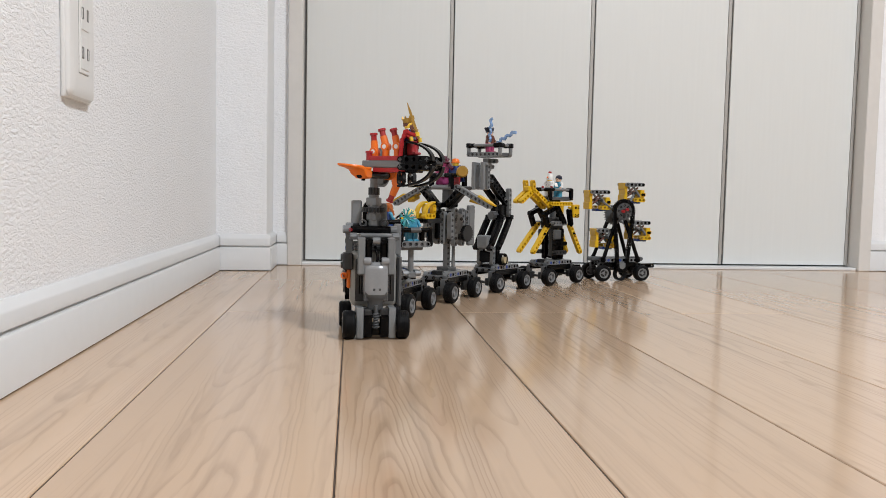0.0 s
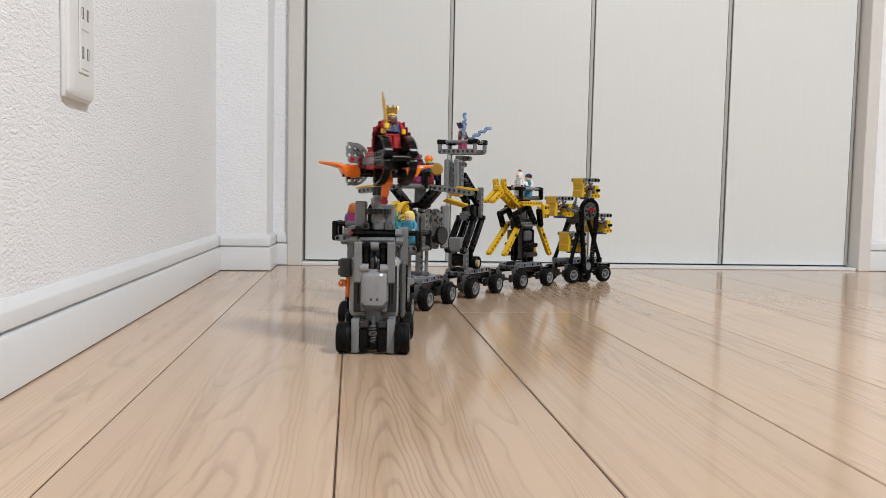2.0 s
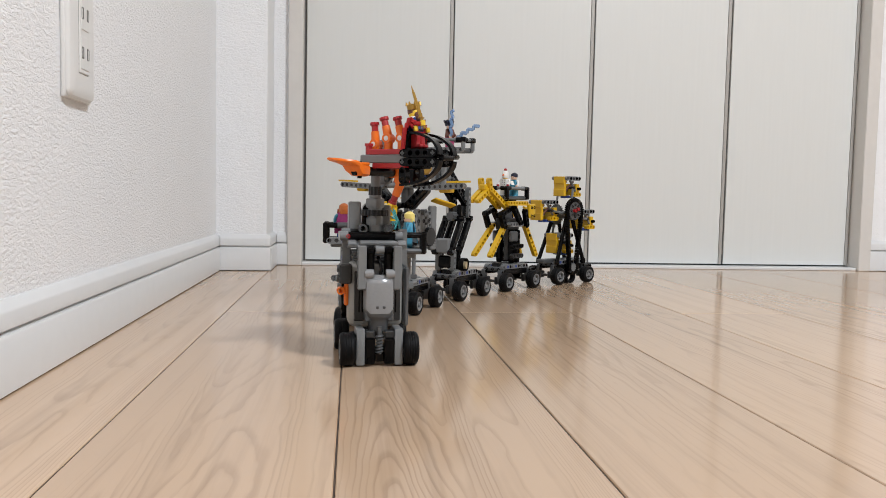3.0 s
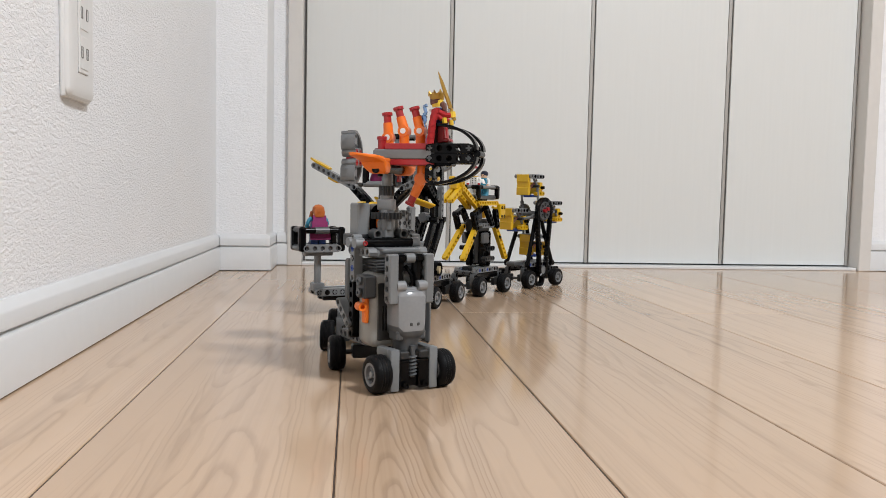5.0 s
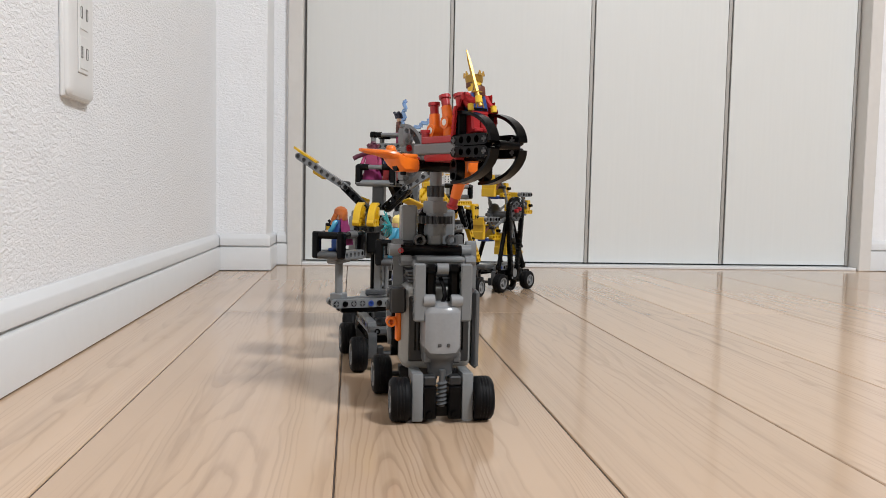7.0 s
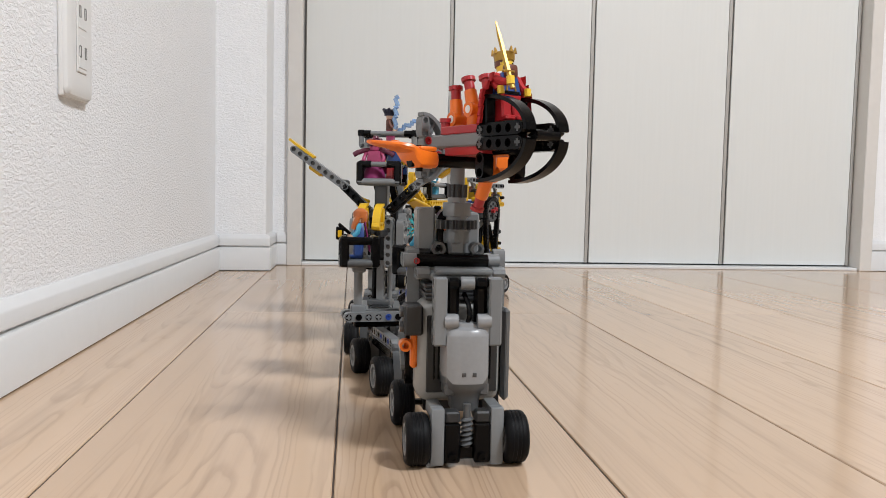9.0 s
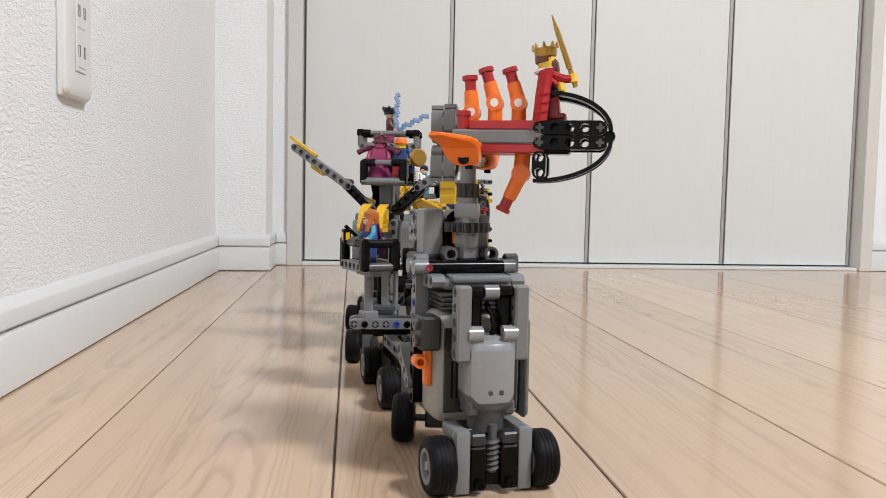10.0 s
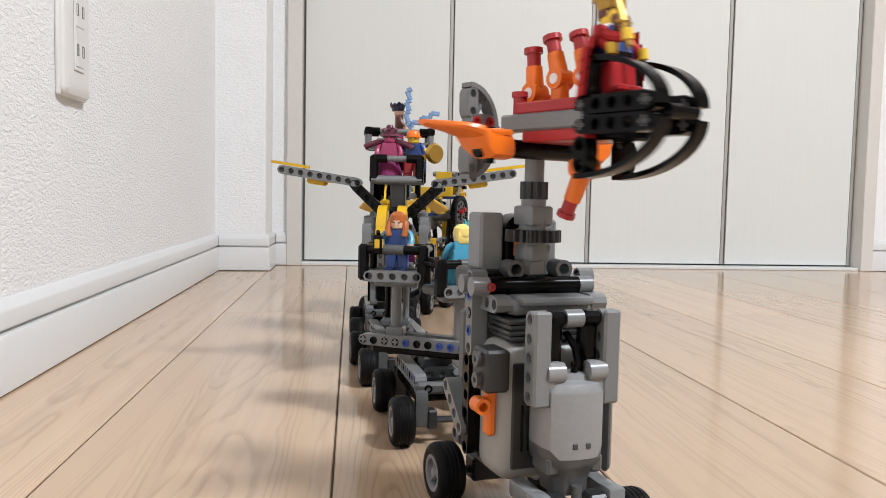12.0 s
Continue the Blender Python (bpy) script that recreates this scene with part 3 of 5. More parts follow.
def ferris(t):
    return 57 + 8.0 * t


# ---- shared pieces ----


def tyre_mesh():
    bm = bm_new()
    R = WHEEL_R
    prof = [(0.0088, -0.0062), (0.0105, -0.0070), (R - 0.0022, -0.0068), (R - 0.0006, -0.0055), (R, -0.0035)]
    for y in (-0.0022, 0.0, 0.0022):
        prof += [(R, y - 0.0007), (R - 0.0003, y - 0.0004), (R - 0.0003, y + 0.0004), (R, y + 0.0007)]
    prof += [(R, 0.0035), (R - 0.0006, 0.0055), (R - 0.0022, 0.0068), (0.0105, 0.0070), (0.0088, 0.0062)]
    lathe(bm, prof, AXES["y"], 32, hollow=True)
    return mesh_of("tyre", bm, RUB)


def rim_mesh():
    bm = bm_new()
    for s in (-1, 1):
        lathe(bm, [(0.0068, s * 0.0030), (0.0073, s * 0.0066), (0.0092, s * 0.0068), (0.0092, s * 0.0030)], AXES["y"], 24, hollow=True)
        lathe(bm, [(0.0001, s * 0.0012), (0.0072, s * 0.0012), (0.0072, s * 0.0032), (0.0001, s * 0.0032)], AXES["y"], 24, mi=1)
        lathe(bm, [(0.0001, s * 0.0062), (0.0024, s * 0.0062), (0.0028, s * 0.0056), (0.0028, s * 0.0030)], AXES["y"], 12)
        for k in range(3):
            a = k * math.pi / 1.5
            box(bm, 0.0048 * math.cos(a), s * 0.0042, 0.0048 * math.sin(a), 0.0048, 0.0026, 0.0014, 0.0003, Matrix.Rotation(-a, 4, "Y"))
    return mesh_of("rim", bm, RIM, DG)


TYRE, RIM_M = tyre_mesh(), rim_mesh()
BEAMS = {}


def beam_mesh(n, mat):
    """A beam; the grey ones have dark pins sunk in their holes."""
    if (n, mat.name) not in BEAMS:
        bm = beam(bm_new(), n)
        if mat in (LG, MG, DG):
            for i in range(n):
                lathe(bm, [(0.0011, -0.0020), (0.0025, -0.0022), (0.0025, 0.0022), (0.0011, 0.0020)], Matrix.Translation((i * U, 0, 0)) @ AXES["y"], 8, mi=1)
        BEAMS[n, mat.name] = mesh_of("beam", bm, mat, DARK_FILL)
    return BEAMS[n, mat.name]


def lay(parent, n, mat, p, q, roll=0.0, name="beam"):
    """A perforated beam with n holes, from p towards q."""
    return part(name, beam_mesh(n, mat), None, parent, "", along(p, q, roll))


def bar(parent, name, mat, p, q, r=0.0024, seg=12, label=""):
    return part(name, rod(bm_new(), p, q, r, seg=seg), mat, parent, label)


def chunk(parent, name, mat, c, d, bev=0.0008, turn=None, label="", seg=1):
    return part(name, box(bm_new(), *c, *d, bev=bev, turn=turn, seg=seg), mat, parent, label)


def pins(parent, mat, where, axis="y", r=0.0026, length=0.0092, name="pin", cross=None):
    """Connector pins: round heads with a hollow collar, or with a cross-shaped axle end in them."""
    for p in where:
        bm = bm_new()
        m = Matrix.Translation(p) @ AXES[axis]
        lathe(bm, [(0.0012, -length / 2 + 0.001), (0.0014, -length / 2), (r, -length / 2), (r, length / 2), (0.0014, length / 2), (0.0012, length / 2 - 0.001)], m, 10)
        if cross:
            for d in ((0.0042, 0.0014), (0.0014, 0.0042)):
                before = set(bm.verts)
                box(bm, 0, 0, 0, d[0], d[1], length + 0.0006, 0, mi=1)
                bmesh.ops.transform(bm, matrix=m, verts=[q for q in bm.verts if q not in before])
        part(name, bm, [mat, cross] if cross else mat, parent)


def axle_wheels(car, x, k, y=0.0285):
    """Two wheels that roll with the way covered."""
    for side in (-1, 1):
        w = part("wheel", TYRE, None, car, "black rubber tyre", pose(x, side * y, WHEEL_R))
        part("rim", RIM_M, None, w, "grey spoked rim")

        def roll(t, side=side, x=x):
            return pose(x, side * y, WHEEL_R) @ Matrix.Rotation((head_s(t) - head_s(0)) / WHEEL_R, 4, "Y")
        MOVES.append((w, roll, 0.4))
    if x:
        bar(car, "axle", DG, (x, -y, WHEEL_R), (x, y, WHEEL_R), 0.0022, 8)


def chassis(car, deck=0.0385):
    """Low frame of every trailer: side beams, axle carriers, coupling."""
    for side in (-1, 1):
        lay(car, 9, LG, (-0.032, side * 0.016, deck), (0.032, side * 0.016, deck))
        chunk(car, "side_plate", BK, (0.0, side * 0.0165, deck - 0.0085), (0.066, 0.0068, 0.0085), 0.001)
        for x in (-AX / 2, AX / 2):
            lay(car, 3, MG, (x, side * 0.0165, WHEEL_R - 0.001), (x, side * 0.0165, 0.1))
            chunk(car, "axle_block", DG, (x, side * 0.010, WHEEL_R + 0.001), (0.010, 0.006, 0.012), 0.001)
        pins(car, BK, [(x, side * 0.0160, deck) for x in (-0.032, -0.024, -0.008, 0.016)], length=0.0078)
        pins(car, BL, [(x, side * 0.0160, deck) for x in (0.0, 0.024)], length=0.0080)
        pins(car, BK, [(x, side * 0.0160, deck) for x in (-0.016, 0.008, 0.032)], length=0.0078, cross=LG)
        pins(car, BK, [(x, side * 0.0165, WHEEL_R + 0.015) for x in (-AX / 2, AX / 2)], length=0.0080)
    chunk(car, "deck_plate", BK, (0, 0, deck - 0.003), (0.056, 0.0240, 0.0056), 0.0008)
    for x in (-0.020, 0.006, 0.022):
        lay(car, 3, DG, (x, -0.008, deck + 0.0016), (x, 0.1, deck + 0.0016))
    bar(car, "deck_axle", LG, (-0.026, 0.0090, deck + 0.0030), (0.026, 0.0090, deck + 0.0030), 0.0022, 10)
    chunk(car, "cross_beam", MG, (-0.036, 0, deck - 0.004), (0.0076, 0.040, 0.0076), 0.002)
    chunk(car, "cross_beam", MG, (0.036, 0, deck - 0.004), (0.0076, 0.040, 0.0076), 0.002)
    for x in (-0.036, 0.036):
        pins(car, BK, [(x + math.copysign(0.0002, x), y, deck - 0.004) for y in (-0.012, 0.0, 0.012)], axis="x", length=0.0082)
    chunk(car, "gearbox", BK, (-0.010, 0.0, deck - 0.0140), (0.034, 0.0220, 0.0130), 0.0015)
    lay(car, 6, BK, (-0.036, 0.004, deck - 0.012), (-0.08, 0.004, deck - 0.012), name="coupling")
    lay(car, 5, DG, (-0.036, -0.005, deck - 0.012), (-0.075, -0.005, deck - 0.012), name="coupling")
    bar(car, "coupling_pin", LG, (-0.044, 0, deck - 0.020), (-0.044, 0, deck - 0.002), 0.003)


# ---- dolls: one plain mesh each ----


def doll(name, label, torso, arms, legs, hands, head, hair, style, extra=None):
    """A toy figure 40 mm high, facing x, feet at the origin."""
    mats = [torso, arms, legs, hands, head, hair, *(extra or [BK])]
    bm = bm_new()
    for s in (-1, 1):
        box(bm, 0.0005, s * 0.0041, 0.0065, 0.0078, 0.0072, 0.013, 0.001, mi=2)
        box(bm, 0.0025, s * 0.0041, 0.0015, 0.0098, 0.0072, 0.003, 0.0008, mi=2)
    box(bm, 0, 0, 0.0142, 0.0078, 0.0158, 0.0026, 0.0006, mi=2)
    before = set(bm.verts)
    box(bm, 0, 0, 0.0218, 0.0078, 0.0156, 0.0128, 0.0006, mi=0)
    for q in bm.verts:
        if q not in before and q.co.z > 0.022:
            q.co.y *= 0.72
    for s in (-1, 1):
        sweep(bm, [(0, s * 0.0064, 0.0266), (0.0006, s * 0.0088, 0.0250), (0.0016, s * 0.0100, 0.0212), (0.0048, s * 0.0100, 0.0178)], 0.0021, 8, mi=1)
        lathe(bm, [(0.0001, -0.0024), (0.0021, -0.0022), (0.0021, 0.0022), (0.0001, 0.0024)], Matrix.Translation((0.0066, s * 0.0100, 0.0166)), 8, mi=3)
    lathe(bm, [(0.0001, 0.0281), (0.0036, 0.0282), (0.0048, 0.0292), (0.0050, 0.0310), (0.0050, 0.0340), (0.0044, 0.0362), (0.0024, 0.0366), (0.0024, 0.0380), (0.0001, 0.0380)], None, 16, mi=4)
    for s in (-1, 1):
        box(bm, 0.0049, s * 0.0017, 0.0328, 0.0008, 0.0009, 0.0012, 0.0002, mi=6)
    if style == "crown":
        lathe(bm, [(0.0056, 0.0352), (0.0060, 0.0362), (0.0064, 0.0400), (0.0058, 0.0400), (0.0054, 0.0362)], None, 16, mi=6 + 1, hollow=True)
        for k in range(8):
            a = k * math.pi / 4
            rod(bm, (0.0061 * math.cos(a), 0.0061 * math.sin(a), 0.0395), (0.0066 * math.cos(a), 0.0066 * math.sin(a), 0.0428), 0.0015, 0.0004, 6, mi=7)
        lathe(bm, [(0.0001, 0.0375), (0.0054, 0.0362), (0.0054, 0.0325), (0.0050, 0.0320)], Matrix.Translation((-0.0008, 0, 0)), 14, mi=5)
        box(bm, 0.0044, 0, 0.0288, 0.0044, 0.0092, 0.0078, 0.0018, mi=5, seg=2)
        # cape, fur collar, sword
        for i in range(6):
            z, w = 0.0272 - i * 0.0046, min(0.0112 + i * 0.0027, 0.0166)
            rim = [(-0.0052 - i * 0.0011 + 0.0075 * (1 - math.cos(a)), w * math.sin(a) * 1.12, z) for a in [radians(q) for q in range(-100, 101, 20)]]
            nxt = [(p[0] - 0.0011, p[1] * 1.05, p[2] - 0.0050) for p in rim]
            lo = [bm.verts.new(p) for p in rim]
            hi = [bm.verts.new(p) for p in nxt]
            back = [bm.verts.new((p[0] + 0.0008, p[1] * 0.94, p[2])) for p in rim]
            bot = [bm.verts.new((p[0] + 0.0008, p[1] * 0.94, p[2])) for p in nxt]
            for k in range(len(rim) - 1):
                for r1, r2 in ((lo, hi), (hi, bot), (bot, back), (back, lo)):
                    bm.faces.new((r1[k], r1[k + 1], r2[k + 1], r2[k])).material_index = 8
        lathe(bm, [(0.0062, 0.0268), (0.0068, 0.0278), (0.0058, 0.0290), (0.0050, 0.0290)], Matrix.Translation((-0.0008, 0, 0)), 14, mi=9, hollow=True)
        for s in (-1, 1):
            box(bm, 0.0042, s * 0.0022, 0.0222, 0.0006, 0.0012, 0.0100, 0.0002, Matrix.Rotation(radians(s * 14), 4, "X"), mi=7)
        box(bm, 0.0044, 0, 0.0164, 0.0008, 0.0120, 0.0016, 0.0003, mi=6)
        hand, top = Vector((0.0135, -0.0085, 0.0205)), Vector((0.0060, -0.0100, 0.0555))
        up = (top - hand).normalized()
        sweep(bm, [(0.0, -0.0066, 0.0262), (0.0040, -0.0098, 0.0232), (0.0090, -0.0096, 0.0206), (0.0122, -0.0088, 0.0202)], 0.0022, 8, mi=1)
        lathe(bm, [(0.0001, -0.0026), (0.0024, -0.0022), (0.0024, 0.0022), (0.0001, 0.0026)], Matrix.Translation(hand), 10, mi=3)
        rod(bm, hand - up * 0.0050, hand + up * 0.0045, 0.0014, seg=8, mi=7)
        box(bm, *(hand + up * 0.0052), 0.0024, 0.0082, 0.0014, 0.0004, mi=7)
        rod(bm, hand + up * 0.0055, hand + up * 0.0270, 0.0017, 0.0014, 6, mi=7)
        rod(bm, hand + up * 0.0270, top, 0.0014, 0.0003, 6, mi=7)
    if style in ("long", "braid", "short", "bun", "plain"):
        lathe(bm, [(0.0001, 0.0404), (0.0030, 0.0398), (0.0056, 0.0376), (0.0062, 0.0345), (0.0060, 0.0325), (0.0050, 0.0325)], Matrix.Translation((-0.0012, 0, 0)), 14, mi=5)
        if style in ("long", "braid"):
            box(bm, -0.0036, 0, 0.0318, 0.0058, 0.0112, 0.0095, 0.0026, mi=5, seg=2)
        if style == "long":
            for s in (-1, 1):
                sweep(bm, [(0.0010, s * 0.0054, 0.0330), (0.0030, s * 0.0060, 0.0285), (0.0042, s * 0.0052, 0.0235)], 0.0022, 8, mi=5)
        if style == "short":
            for k in range(9):
                a = k * 0.7
                rod(bm, (-0.001 + 0.0034 * math.cos(a), 0.0034 * math.sin(a), 0.0362), (-0.002 + 0.0070 * math.cos(a), 0.0074 * math.sin(a), 0.0392 + 0.0014 * (k % 2)), 0.0036, 0.0014, 7, mi=5)
        if style == "bun":
            lathe(bm, [(0.0001, 0.0008), (0.0118, 0.0008), (0.0104, 0.0060), (0.0082, 0.0120), (0.0070, 0.0164), (0.0001, 0.0166)], None, 14, mi=7)
            sweep(bm, [(-0.0040, 0.0, 0.0350), (-0.0075, 0.0030, 0.0310), (-0.0090, 0.0050, 0.0250), (-0.0110, 0.0060, 0.0190)], 0.0034, 8, mi=5)
            for k in range(6):
                a = k * 1.05
                rod(bm, (-0.002 + 0.003 * math.cos(a), 0.003 * math.sin(a), 0.0365), (-0.003 + 0.0070 * math.cos(a), 0.0066 * math.sin(a), 0.0400), 0.0034, 0.0016, 7, mi=5)
            for sy in (-1, 1):
                sweep(bm, [(-0.002, sy * 0.004, 0.0285), (0.0010, sy * 0.0105, 0.0285), (0.0030, sy * 0.0165, 0.0262), (0.0034, sy * 0.0205, 0.0238)], 0.0026, 8, mi=5)
            lathe(bm, [(0.0001, 0.0372), (0.0076, 0.0352), (0.0086, 0.0338), (0.0060, 0.0336)], Matrix.Translation((-0.0022, 0, 0)), 14, mi=5)
            lathe(bm, [(0.0001, 0.0440), (0.0026, 0.0432), (0.0034, 0.0412), (0.0020, 0.0394)], Matrix.Translation((-0.003, 0, 0)), 12, mi=5)
    if style in ("long", "braid", "bun", "cap"):
        for i in range(4):
            box(bm, -0.0050 - i * 0.0010, 0, 0.0262 - i * 0.0058, 0.0011, 0.0140 + i * 0.0024, 0.0068, 0.0004, Matrix.Rotation(radians(10), 4, "Y"), mi=7)
    if style == "cap":
        lathe(bm, [(0.0001, 0.0398), (0.0040, 0.0390), (0.0056, 0.0370), (0.0058, 0.0345), (0.0070, 0.0340), (0.0070, 0.0332), (0.0050, 0.0332)], None, 14, mi=5)
        rod(bm, (0.0060, 0.0185, 0.0200), (0.0084, 0.0202, 0.0200), 0.0088, 0.0070, 16, mi=8)
        sweep(bm, [(0.0010, 0.0095, 0.0230), (0.0040, 0.0140, 0.0200), (0.0060, 0.0185, 0.0200)], 0.0020, 8, mi=3)
    if style == "comb":
        lathe(bm, [(0.0001, 0.0418), (0.0044, 0.0404), (0.0060, 0.0370), (0.0062, 0.0310), (0.0054, 0.0295)], Matrix.Translation((-0.0006, 0, 0)), 14, mi=5)
        for i, h in enumerate((0.0030, 0.0042, 0.0034)):
            box(bm, 0.0026 - i * 0.0030, 0, 0.0422 + h / 3, 0.0026, 0.0016, h, 0.0006, mi=7)
        rod(bm, (0.0050, 0, 0.0345), (0.0086, 0, 0.0336), 0.0017, 0.0003, 6, mi=8)
        for s in (-1, 1):
            box(bm, -0.0030, s * 0.0125, 0.0215, 0.0080, 0.0014, 0.0080, 0.0005, Matrix.Rotation(radians(s * 25), 4, "X"), mi=0)
        for z in (0.019, 0.0225, 0.026):
            for y in (-0.003, 0.002):
                box(bm, 0.0040, y, z, 0.0006, 0.0014, 0.0014, 0.0002, mi=6)
    if style == "long":   # lantern in hand
        box(bm, 0.0150, -0.0100, 0.0195, 0.0062, 0.0062, 0.0105, 0.0008, mi=6)
        box(bm, 0.0150, -0.0100, 0.0190, 0.0066, 0.0036, 0.0060, 0.0003, mi=8)
        box(bm, 0.0150, -0.0100, 0.0190, 0.0036, 0.0066, 0.0060, 0.0003, mi=8)
        rod(bm, (0.0066, -0.0100, 0.0190), (0.0160, -0.0100, 0.0270), 0.0014, seg=8, mi=6)
    if style == "braid":  # crystal in hand
        random.seed(5)
        for k in range(9):
            a = k * 0.72
            tip = Vector((0.0120 + 0.0040 * random.random(), -0.0120 + 0.0110 * math.cos(a), 0.0310 + 0.0120 * math.sin(a)))
            rod(bm, (0.0090, -0.0115, 0.0295), tip, 0.0013, 0.0006, 5, mi=8)
            mid = Vector((0.0090, -0.0115, 0.0295)).lerp(tip, 0.6)
            for b in (-0.6, 0.6):
                rod(bm, mid, mid + Vector((0.0006, 0.0042 * math.cos(a + b), 0.0046 * math.sin(a + b))), 0.0009, 0.0004, 5, mi=8)
        rod(bm, (0.0068, -0.0100, 0.0170), (0.0080, -0.0110, 0.0290), 0.0012, seg=6, mi=8)
    if style == "short":  # two clear zigzag bolts
        for y, dx, dz in ((-0.0100, 0.0004, 0.0050), (0.0100, 0.0050, 0.0022)):
            pts = [Vector((0.0066, y, 0.0170))]
            for k in range(1, 8):
                pts.append(Vector((0.0066 + dx * 0.95 * k + (0.0019 if k % 2 else -0.0019), y + (0.0004 * k if y > 0 else 0), 0.0170 + dz * 1.1 * k + (0.0016 if k % 2 == 0 else -0.0016))))
            for p, q in zip(pts, pts[1:]):
                rod(bm, p, q, 0.0025, seg=6, mi=7)
    me = mesh_of(name, bm, *mats)
    ob = new(name, me)
    return tagged(ob, label, "toy figure")


def seat_doll(ob, fn, local):
    MOVES.append((ob, lambda t: fn(t) @ local, 0.1))


# ---- the head: motor, battery box and turret ----


def arc_xz(cx, y, cz, r, a0, a1, n=12, rx=None):
    return [(cx + (rx or r) * math.cos(radians(a0 + (a1 - a0) * k / n)), y, cz + r * math.sin(radians(a0 + (a1 - a0) * k / n))) for k in range(n + 1)]


def fin(parent, side):
    """An orange scoop-shaped blade that tapers outwards."""
    bm = bm_new()
    rings = []
    for y, w, lo, hi, dx in ((0.0215, 0.0055, 0.1735, 0.1825, 0.0), (0.0235, 0.0072, 0.1728, 0.1840, 0.0), (0.0350, 0.0082, 0.1728, 0.1852, 0.0), (0.0385, 0.0096, 0.1760, 0.1862, -0.001),
                             (0.0410, 0.0104, 0.1815, 0.1872, -0.002), (0.0480, 0.0100, 0.1838, 0.1878, -0.004), (0.0550, 0.0072, 0.1852, 0.1882, -0.008), (0.0600, 0.0026, 0.1866, 0.1886, -0.011)):
        ring = []
        for k in range(12):
            a = 2 * math.pi * k / 12
            c, s2 = math.cos(a), math.sin(a)
            c, s2 = math.copysign(abs(c) ** 0.6, c), math.copysign(abs(s2) ** 0.6, s2)
            ring.append(bm.verts.new((0.004 + dx + w * c, side * y, (lo + hi) / 2 + (hi - lo) / 2 * s2)))
        rings.append(ring)
    for p, q in zip(rings, rings[1:]):
        for k in range(12):
            bm.faces.new((p[k], p[(k + 1) % 12], q[(k + 1) % 12], q[k]))
    bm.faces.new(rings[0])
    bm.faces.new(rings[-1])
    f = part("fin", bm, OR, parent, "orange pointed fin")
    pins(parent, BK, [(0.006, side * 0.0330, 0.1786)], axis="z", r=0.0021, length=0.0152)
    part("fin_hole", rod(bm_new(), (0.0040, side * 0.0330, 0.1768), (0.0040, side * 0.0388, 0.1762), 0.0030, seg=14), BK, parent)
    part("ridge", box(bm_new(), 0.0040, side * 0.0300, 0.1842, 0.0150, 0.0120, 0.0030, 0.0012, seg=2), OR, parent)
    return f


def band(bm, pts, wide, thick, side):
    """A curved strip of plastic along pts, wide along the unit vector side."""
    pts, side = [Vector(q) for q in pts], Vector(side)
    rings = []
    for i, q in enumerate(pts):
        d = (pts[min(i + 1, len(pts) - 1)] - pts[max(i - 1, 0)]).normalized()
        out = d.cross(side)
        rings.append([bm.verts.new(q + side * (a * wide / 2) + out * (c * thick / 2)) for a, c in ((-1, -1), (1, -1), (1, 1), (-1, 1))])
    for p, q in zip(rings, rings[1:]):
        for k in range(4):
            bm.faces.new((p[k], p[(k + 1) % 4], q[(k + 1) % 4], q[k]))
    bm.faces.new(rings[0])
    bm.faces.new(rings[-1])
    return bm


def arch(parent, x, y0):
    """A grey pair of quarter-round panels standing across the turret, straight edge at y0."""
    for s in (1, -1):
        bm = bm_new()
        z0 = 0.1862 + s * 0.0006
        pts = [(x, y0 + 0.0020 + 0.0165 * math.sin(radians(a)), z0 + s * 0.0205 * math.cos(radians(a))) for a in range(0, 91, 9)]
        band(bm, pts, 0.0070, 0.0022, (1, 0, 0))
        beam(bm, 2, along((x, y0 + 0.0060, z0 + s * 0.0038), (x, y0 + 0.03, z0 + s * 0.0038)), thick=0.0066)
        beam(bm, 2, along((x, y0 + 0.0036, z0 + s * 0.0085), (x, y0 + 0.0036, z0 + s * 0.03), 90), high=0.0060, hole=0.0020, thick=0.0066)
        rod(bm, (x, y0 + 0.006, z0 + s * 0.006), (x, y0 + 0.0125, z0 + s * 0.0150), 0.0012, seg=6)
        part("arch_panel", bm, LG, parent, "light grey quarter-round perforated panel")
        pins(parent, RD, [(x, y0 + 0.0060, z0 + s * 0.0038), (x, y0 + 0.0140, z0 + s * 0.0038)], axis="x", length=0.0072)


